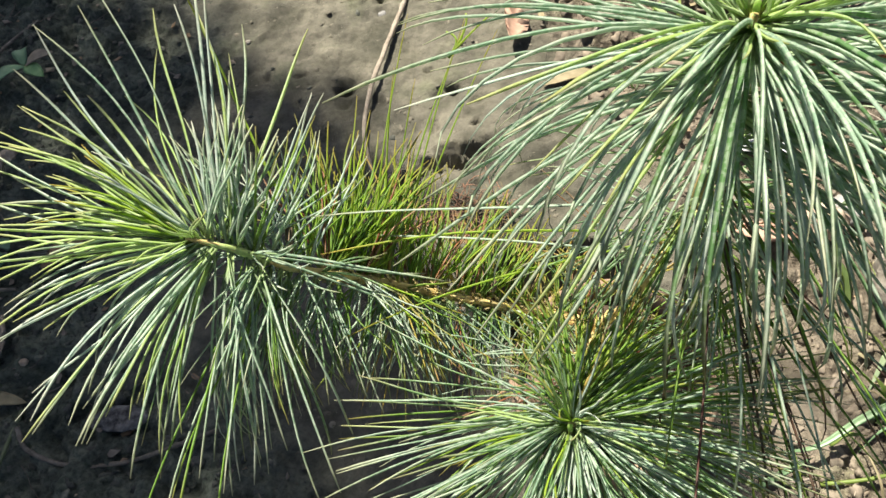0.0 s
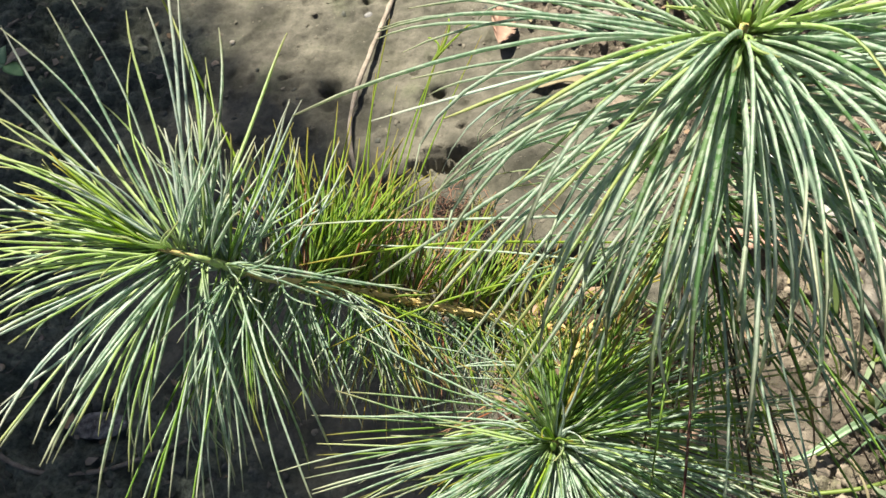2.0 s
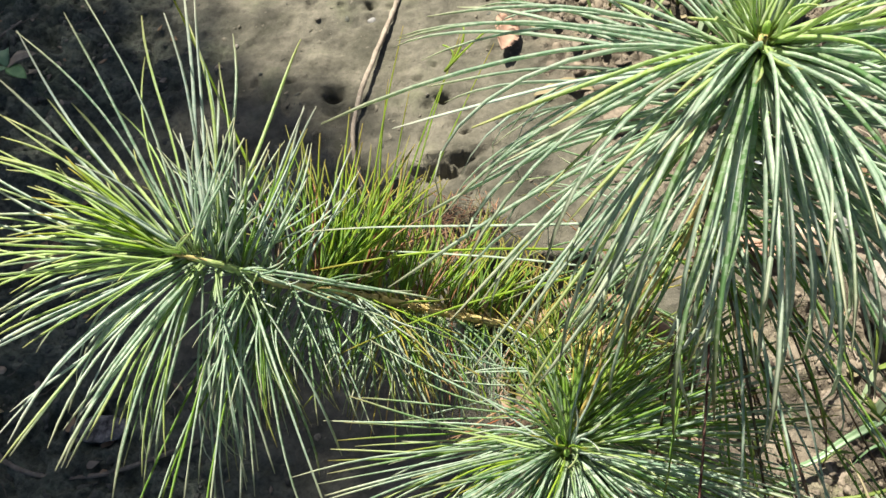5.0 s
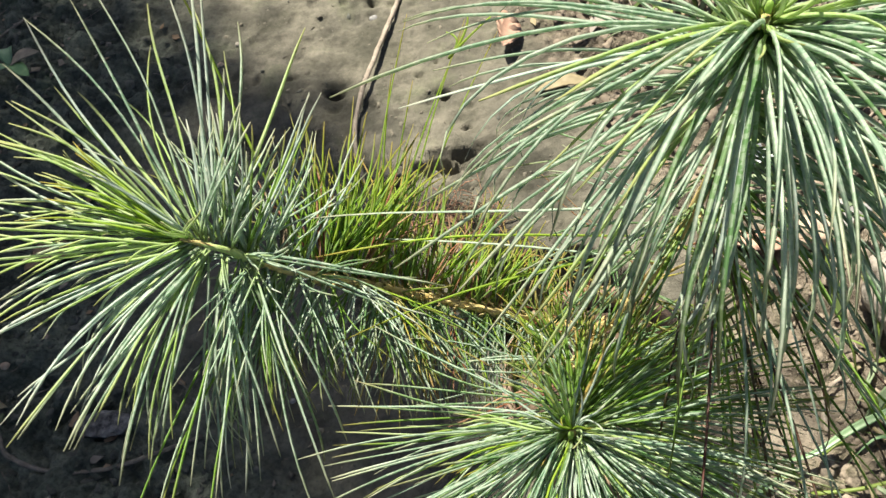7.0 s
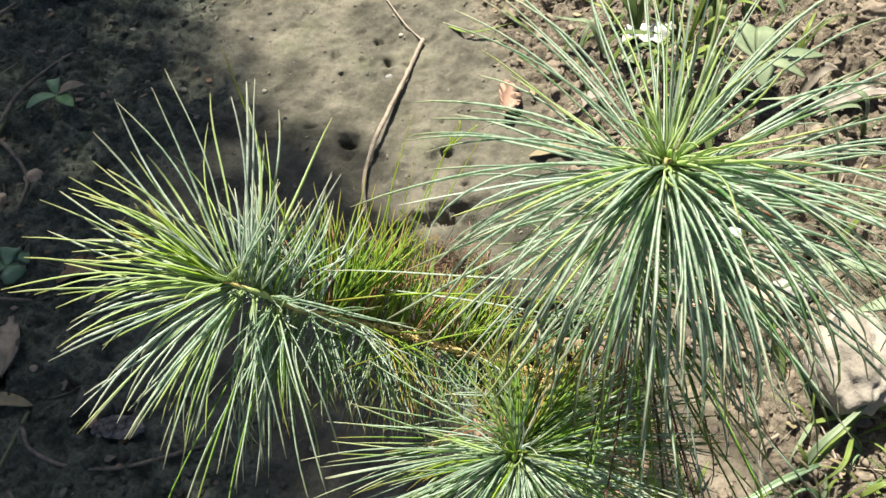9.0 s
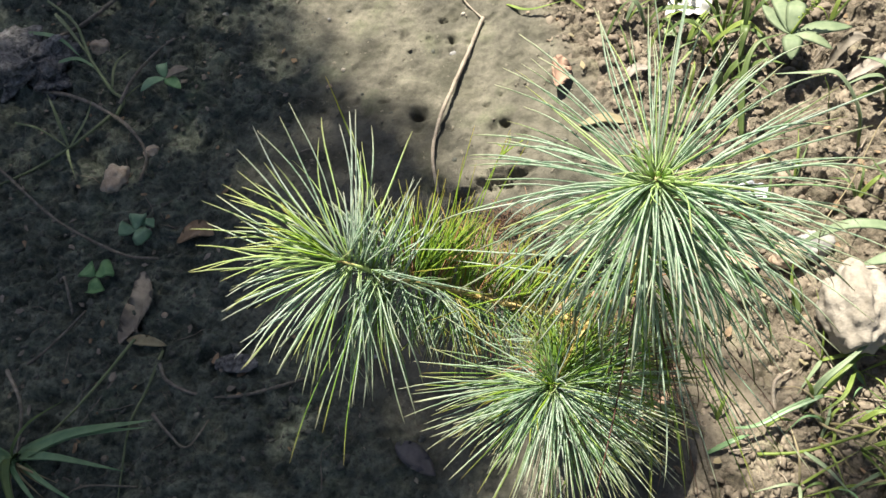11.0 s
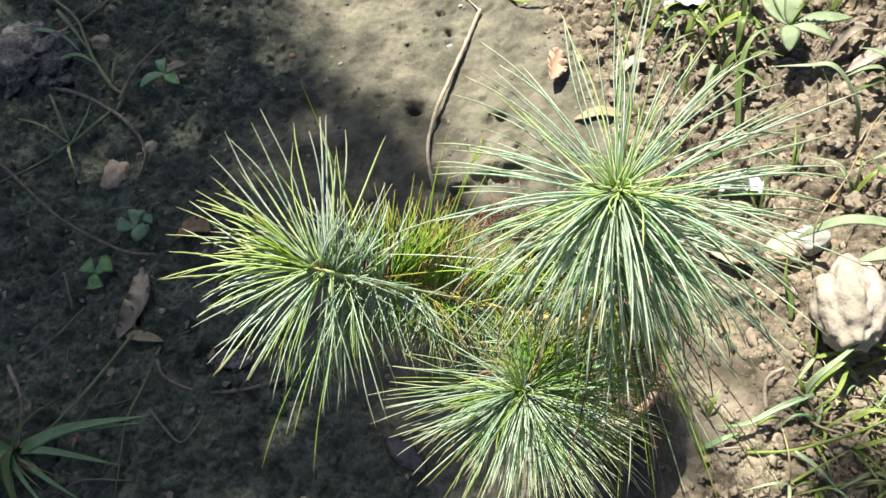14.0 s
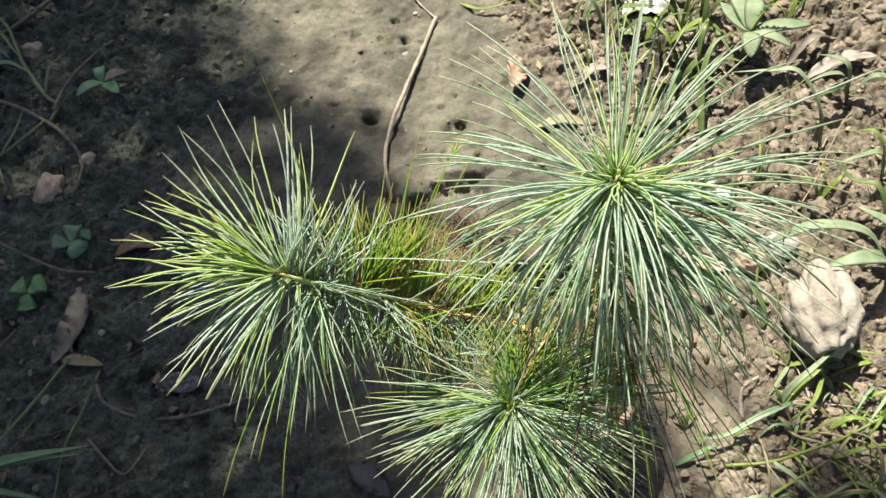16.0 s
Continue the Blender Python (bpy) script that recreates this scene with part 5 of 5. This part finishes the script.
weed("grass_weed", (0.205, 0.655), ((((0.180, 0.630, 0.002), (0.197, 0.645, 0.024), (0.218, 0.660, 0.028)), 0.009, grassy, M_LIME, 0.3), (((0.190, 0.612, 0.002), (0.209, 0.617, 0.020), (0.230, 0.626, 0.022)), 0.008, grassy, M_GRASS, 0.3), (((0.165, 0.60, 0.002), (0.160, 0.62, 0.025), (0.150, 0.65, 0.03)), 0.006, grassy, M_GRASS, 0.3),
                                    (((0.215, 0.57, 0.0), (0.220, 0.585, 0.025), (0.222, 0.60, 0.03)), 0.007, grassy, M_LIME, 0.3), (((0.14, 0.66, 0.0), (0.155, 0.68, 0.02), (0.175, 0.69, 0.02)), 0.006, grassy, M_GRASS, 0.3)), "low yellow-green grass beside white paper", "grass", "grass weeds")
weed("grass_weed", (0.045, 0.705), ((((0.034, 0.712, 0.001), (0.059, 0.697, 0.008), (0.098, 0.698, 0.012)), 0.008, grassy, M_LIME, 0.3), (((0.12, 0.70, 0.001), (0.10, 0.712, 0.012), (0.085, 0.73, 0.01)), 0.006, grassy, M_LIME, 0.3)), "yellow-green grass blade flat on crusted soil", "grass", "grass weeds")
weed("broad_grass", (0.375, 0.385), ((((0.395, 0.384, 0.0), (0.365, 0.392, 0.046), (0.329, 0.396, 0.050), (0.306, 0.396, 0.042), (0.292, 0.397, 0.026)), 0.016, oval, M_PALE, 0.25), (((0.395, 0.384, 0), (0.375, 0.372, 0.045), (0.350, 0.364, 0.050), (0.328, 0.362, 0.042)), 0.024, oval, M_PALE, 0.2),
                                     (((0.395, 0.384, 0), (0.380, 0.425, 0.040), (0.362, 0.440, 0.046), (0.350, 0.462, 0.045)), 0.012, grassy, M_GRASS, 0.3), (((0.395, 0.384, 0), (0.388, 0.40, 0.04), (0.36, 0.412, 0.05)), 0.016, oval, M_PALE, 0.2)), "weed with long pale silvery green leaves", "weed")
weed("seed_stalk", (0.315, 0.392), ((((0.312, 0.392, 0), (0.304, 0.397, 0.050), (0.331, 0.436, 0.060), (0.350, 0.471, 0.070), (0.368, 0.495, 0.070)), 0.0016, None, M_STRAW),), "thin straw-coloured seed stalk", "weed")
weed("grass_weed", (0.285, 0.332), ((((0.285, 0.330, 0), (0.284, 0.349, 0.018), (0.272, 0.368, 0.026)), 0.010, grassy, M_GRASS, 0.3), (((0.287, 0.334, 0), (0.282, 0.362, 0.02), (0.284, 0.38, 0.03)), 0.007, grassy, M_LIME, 0.3)), "short bent grass blade beside a pale stone", "grass", "grass weeds")
weed("sprawling_weed", (0.284, 0.258), ((((0.290, 0.262, 0.026), (0.265, 0.252, 0.022), (0.240, 0.240, 0.014), (0.218, 0.241, 0.004)), 0.010, grassy, M_GRASSB, 0.4),
    (((0.279, 0.258, 0.0), (0.291, 0.273, 0.026), (0.313, 0.290, 0.040), (0.348, 0.318, 0.044)), 0.012, grassy, M_PALE, 0.35),
    (((0.283, 0.261, 0.0), (0.303, 0.278, 0.026), (0.331, 0.301, 0.028), (0.362, 0.298, 0.022)), 0.011, grassy, M_LIME, 0.35),
    (((0.318, 0.284, 0.030), (0.305, 0.262, 0.028), (0.288, 0.251, 0.016)), 0.008, grassy, M_LIME, 0.4),
    (((0.274, 0.222, 0.010), (0.289, 0.210, 0.016), (0.304, 0.190, 0.010)), 0.008, grassy, M_PALE, 0.3),
    (((0.316, 0.246, 0.016), (0.331, 0.251, 0.024), (0.356, 0.247, 0.018)), 0.009, grassy, M_LIME, 0.3)), "sprawling bright green weed with narrow bent blades", "weed")
weed("jointed_weed", (0.296, 0.236), ((((0.242, 0.223, 0.001), (0.272, 0.223, 0.008), (0.303, 0.229, 0.016), (0.326, 0.239, 0.020), (0.365, 0.258, 0.024)), 0.0034, None, M_LIME),
    (((0.285, 0.258, 0.008), (0.292, 0.243, 0.012), (0.311, 0.231, 0.014), (0.352, 0.212, 0.006)), 0.0030, None, M_STRAW),
    (((0.296, 0.247, 0.008), (0.320, 0.240, 0.015), (0.352, 0.231, 0.015)), 0.0028, None, M_STRAW),
    (((0.285, 0.262, 0.0), (0.283, 0.268, 0.018), (0.278, 0.276, 0.026)), 0.010, grassy, M_LIME, 0.4),
    (((0.250, 0.243, 0.004), (0.258, 0.247, 0.012), (0.272, 0.247, 0.010)), 0.008, grassy, M_LIME, 0.4),
    (((0.345, 0.245, 0.01), (0.36, 0.262, 0.03), (0.372, 0.29, 0.03)), 0.010, grassy, M_GRASS, 0.4)), "creeping weed with straw-pale jointed stems and few leaves", "weed")
weed("grass_weed", (0.216, 0.253), ((((0.215, 0.250, 0), (0.218, 0.258, 0.012), (0.224, 0.268, 0.014)), 0.007, grassy, M_LIME, 0.4), (((0.216, 0.251, 0), (0.211, 0.257, 0.010), (0.203, 0.262, 0.008)), 0.005, grassy, M_GRASS, 0.4), (((0.205, 0.222, 0), (0.225, 0.230, 0.010), (0.24, 0.237, 0.004)), 0.009, grassy, M_GRASSB, 0.3)), "tiny green grass sprout by the pot", "grass", "grass weeds")
weed("grass_weed", (0.43, 0.52), ((((0.43, 0.49, 0), (0.425, 0.52, 0.03), (0.412, 0.56, 0.04)), 0.012, grassy, M_PALE, 0.3), (((0.432, 0.495, 0), (0.42, 0.50, 0.025), (0.40, 0.505, 0.03)), 0.007, grassy, M_LIME, 0.3)), "grass blade standing in loose soil", "grass", "grass weeds")

for n, (x, y) in enumerate(((0.33, 0.21), (0.36, 0.225), (0.31, 0.20), (0.345, 0.19), (0.37, 0.28), (0.30, 0.30), (0.40, 0.26), (0.27, 0.20), (0.29, 0.235), (0.325, 0.26), (0.345, 0.27), (0.375, 0.235), (0.315, 0.225), (0.385, 0.21), (0.36, 0.30))):
    made = []
    for k in range(RNG.randrange(2, 5)):
        a, l = RNG.uniform(0, 6.28), RNG.uniform(0.025, 0.06)
        made.append((((x, y, 0), (x + l * 0.4 * math.cos(a), y + l * 0.4 * math.sin(a), l * 0.35), (x + l * math.cos(a), y + l * math.sin(a), l * 0.15)), RNG.uniform(0.0035, 0.008), grassy, RNG.choice((M_LIME, M_LIME, M_STRAW, M_PALE)), 0.35))
    weed("grass_weed", (x, y), made, "small mixed green and straw-coloured grass sprouts", "grass", "grass weeds")
tall = []
for k in range(14):
    a, l, h = RNG.uniform(0, 6.28), RNG.uniform(0.03, 0.06), RNG.uniform(0.035, 0.085)
    x, y = 0.418 + RNG.uniform(-0.012, 0.012), 0.248 + RNG.uniform(-0.012, 0.012)
    tall.append((((x, y, 0), (x + l * 0.3 * math.cos(a), y + l * 0.3 * math.sin(a), h), (x + l * math.cos(a), y + l * math.sin(a), h * 0.8)), RNG.uniform(0.008, 0.018), grassy if k % 3 else oval, RNG.choice((M_LIME, M_GRASS, M_PALE, M_STRAW)), 0.3))
weed("leafy_weed", (0.418, 0.248), tall, "leafy green weed with straw stems standing in loose soil")
for n in range(16):
    x, y = RNG.uniform(0.29, 0.46), RNG.uniform(0.17, 0.29)
    made = []
    for k in range(RNG.randrange(3, 6)):
        a, l = RNG.uniform(0, 6.28), RNG.uniform(0.02, 0.05)
        u, c = Vector((math.cos(a), math.sin(a))), RNG.uniform(-0.5, 0.5)
        h = l * RNG.uniform(0.3, 0.9)
        made.append((((x, y, 0), (x + l * 0.35 * u.x, y + l * 0.35 * u.y, h * 0.8), (x + l * (0.7 * u.x - 0.3 * c * u.y), y + l * (0.7 * u.y + 0.3 * c * u.x), h), (x + l * (u.x - c * u.y), y + l * (u.y + c * u.x), h * 0.6)), RNG.uniform(0.003, 0.007), grassy, RNG.choice((M_LIME, M_GRASS, M_STRAW, M_GRASSB)), 0.35))
    weed("grass_weed", (x, y), made, "thin curling weed sprout with olive and straw-coloured blades", "grass", "grass weeds")
for n, (x, y) in enumerate(((0.20, 0.70), (0.24, 0.72), (0.16, 0.67), (0.28, 0.70), (0.33, 0.68), (0.225, 0.55), (0.30, 0.47), (0.35, 0.45), (0.27, 0.43), (0.18, 0.53), (0.26, 0.66), (0.22, 0.64), (0.30, 0.73), (0.25, 0.61), (0.36, 0.66), (0.19, 0.73))):
    made = []
    for k in range(RNG.randrange(2, 5)):
        a, l = RNG.uniform(0.3, 2.8), RNG.uniform(0.025, 0.06)
        made.append((((x, y, 0), (x + l * 0.4 * math.cos(a), y + l * 0.4 * math.sin(a), l * 0.5), (x + l * math.cos(a), y + l * math.sin(a), l * 0.45)), RNG.uniform(0.004, 0.010), grassy, RNG.choice((M_LIME, M_GRASS, M_GRASS, M_PALE)), 0.35))
    weed("grass_weed", (x, y), made, "small upright green grass sprouts in loose soil", "grass", "grass weeds")

for n, (x, y, tall) in enumerate(((0.255, 0.655, 0.07), (0.272, 0.640, 0.06), (0.235, 0.625, 0.045), (0.285, 0.690, 0.07), (0.215, 0.690, 0.05), (0.320, 0.705, 0.06), (0.180, 0.665, 0.035), (0.395, 0.560, 0.05), (0.405, 0.470, 0.05), (0.245, 0.580, 0.05))):
    made = []
    for k in range(RNG.randrange(3, 6)):
        a, l, h = RNG.uniform(0, 6.28), RNG.uniform(0.03, 0.06), tall * RNG.uniform(0.6, 1.1)
        u = Vector((math.cos(a), math.sin(a)))
        made.append((((x, y, 0), (x + l * 0.25 * u.x, y + l * 0.25 * u.y, h * 0.75), (x + l * 0.6 * u.x, y + l * 0.6 * u.y, h), (x + l * u.x, y + l * u.y, h * 0.8)), RNG.uniform(0.008, 0.016), grassy if k % 3 else oval, RNG.choice((M_LIME, M_GRASS, M_GRASS, M_BROAD)), 0.3))
    weed("leafy_weed", (x, y), made, "upright leafy weed with fresh green blades in loose soil", "weed", "leafy weeds")

# ---- a small tree outside the view, added so that its crown shades the soil ----
REACH = Vector((SUN_TO.x, SUN_TO.y, 0)) / math.tan(SUN_ELEV)


def shaded(x, y):
    """How thick the added crown is above the ray that ends at this place of the ground."""
    edge = float(np.interp(y, (0.1, 0.22, 0.34, 0.42, 0.47, 0.52, 0.58, 0.64, 0.70, 0.78), (0.015, 0.045, 0.022, -0.008, -0.022, -0.042, -0.088, -0.150, -0.188, -0.215)))
    w = 0.035 * noise.noise(Vector((x * 5, y * 5, 2.2))) + 0.03 * noise.noise(Vector((x * 14, y * 14, 7.7)))
    soft = smoothstep(0.46, 0.60, y)
    a = smoothstep(-0.025 - 0.02 * soft, 0.04 + 0.05 * soft, edge + 0.012 + 0.7 * w - x)
    low = smoothstep(0.135, 0.175, y + 0.02 * noise.noise(Vector((x * 6, 3, 1))) - 0.25 * min(0, x + 0.2))
    gaps = 1.0 if x < edge - 0.30 or y < 0.74 else 0.5 + 0.5 * smoothstep(-0.28, -0.05, noise.noise(Vector((x * 7.5, y * 7.5, 9.1))))
    thin = smoothstep(-0.24, -0.34, x) * smoothstep(0.44, 0.52, y)
    dapple = 0.82 + 0.12 * smoothstep(0.60, 0.68, y) + 0.08 * noise.noise(Vector((x * 6, y * 6, 4.4)))
    rise = smoothstep(0.42, 0.54, y)
    gaps *= 1 - rise + rise * (0.52 - 0.08 * smoothstep(0.58, 0.66, y) + 0.36 * smoothstep(0.06, 0.26, edge + w - x))
    # Extra crown patches, added to shade soil at the front right and beside the pot.
    near = smoothstep(0.230, 0.215, y + 0.03 * noise.noise(Vector((x * 30, y * 30, 5.1)))) * smoothstep(0.172, 0.188, y) * smoothstep(0.275, 0.305, x)
    beside = smoothstep(0.075, 0.063, (x - 0.125) * 0.947 + (y - 0.262) * 0.322) * smoothstep(0.183, 0.197, y) * smoothstep(0.285, 0.265, y) * smoothstep(0.160, 0.172, x)
    near = max(near, beside)
    return max(a * low * gaps * (1 - thin + thin * dapple), 0.85 * near)


def build_shade_tree():
    tree = holder("small_tree", (-2.6, 3.4, ground_z(-2.6, 3.4)), "unseen leafy tree added to shade the planting bed", "tree")
    bm = bmesh.new()
    tube(bm, spline(((-2.6, 3.4, -0.05), (-2.6, 3.38, 1.0), (-2.5, 3.25, 1.9), (-2.2, 2.95, 2.7), (-1.9, 2.6, 3.3)), 6), 0.07, 12, 0.3, 0.45)
    part("trunk", bm, M_OLDBARK, tree)
    # The last limb is added to reach the extra leaves that shade the pot side.
    for end in ((-0.9, 1.7, 3.4), (-0.95, 2.3, 3.45), (-1.4, 1.7, 3.35), (-1.5, 2.6, 3.45), (-1.9, 2.0, 3.4), (-0.28, 1.66, 3.42)):
        bm = bmesh.new()
        a, e = Vector((-2.2, 2.95, 2.7)), Vector(end)
        tube(bm, spline((a, a.lerp(e, 0.5) + Vector((0, 0, 0.12)), e), 6), 0.025, 8, 0.3, 0.3)
        part("limb", bm, M_OLDBARK, tree)
    rng = random.Random(21)
    verts, faces = [], []
    # Leaves are kept only where their shadow is wanted on the ground.
    for n in range(46000):
        gx, gy = rng.uniform(-1.7, 0.47), rng.uniform(0.0, 1.4)
        far = math.hypot((gx + 0.50) / 1.15, (gy - 0.55) / 0.9) + 0.25 * noise.noise(Vector((gx * 3, gy * 3, 6.6)))
        if rng.random() > shaded(gx, gy) * smoothstep(1.08, 0.8, far):
            continue
        h = 3.4 + rng.gauss(0, 0.22)
        c = Vector((gx, gy, 0)) + REACH * h + Vector((0, 0, h))
        t = Euler((rng.gauss(0, 0.5), rng.gauss(0, 0.5), rng.uniform(0, 6.28))).to_matrix()
        l, w = rng.uniform(0.029, 0.045), rng.uniform(0.015, 0.021)
        b = len(verts)
        for q in ((-l / 2, 0, 0), (-l * 0.15, -w / 2, 0.004), (l * 0.2, -w * 0.42, 0.003), (l / 2, 0, -0.004), (l * 0.2, w * 0.42, 0.003), (-l * 0.15, w / 2, 0.004)):
            verts.append(c + t @ Vector(q))
        faces += [(b, b + 1, b + 2, b + 3), (b, b + 3, b + 4, b + 5)]
    me = bpy.data.meshes.new("crown")
    me.from_pydata(verts, [], faces)
    me.materials.append(M_SHADE_LEAF)
    tagged(place_under(new("crown", me), tree), "small dark green leaves placed to cast the shade on the soil", kind="stuff")


build_shade_tree()
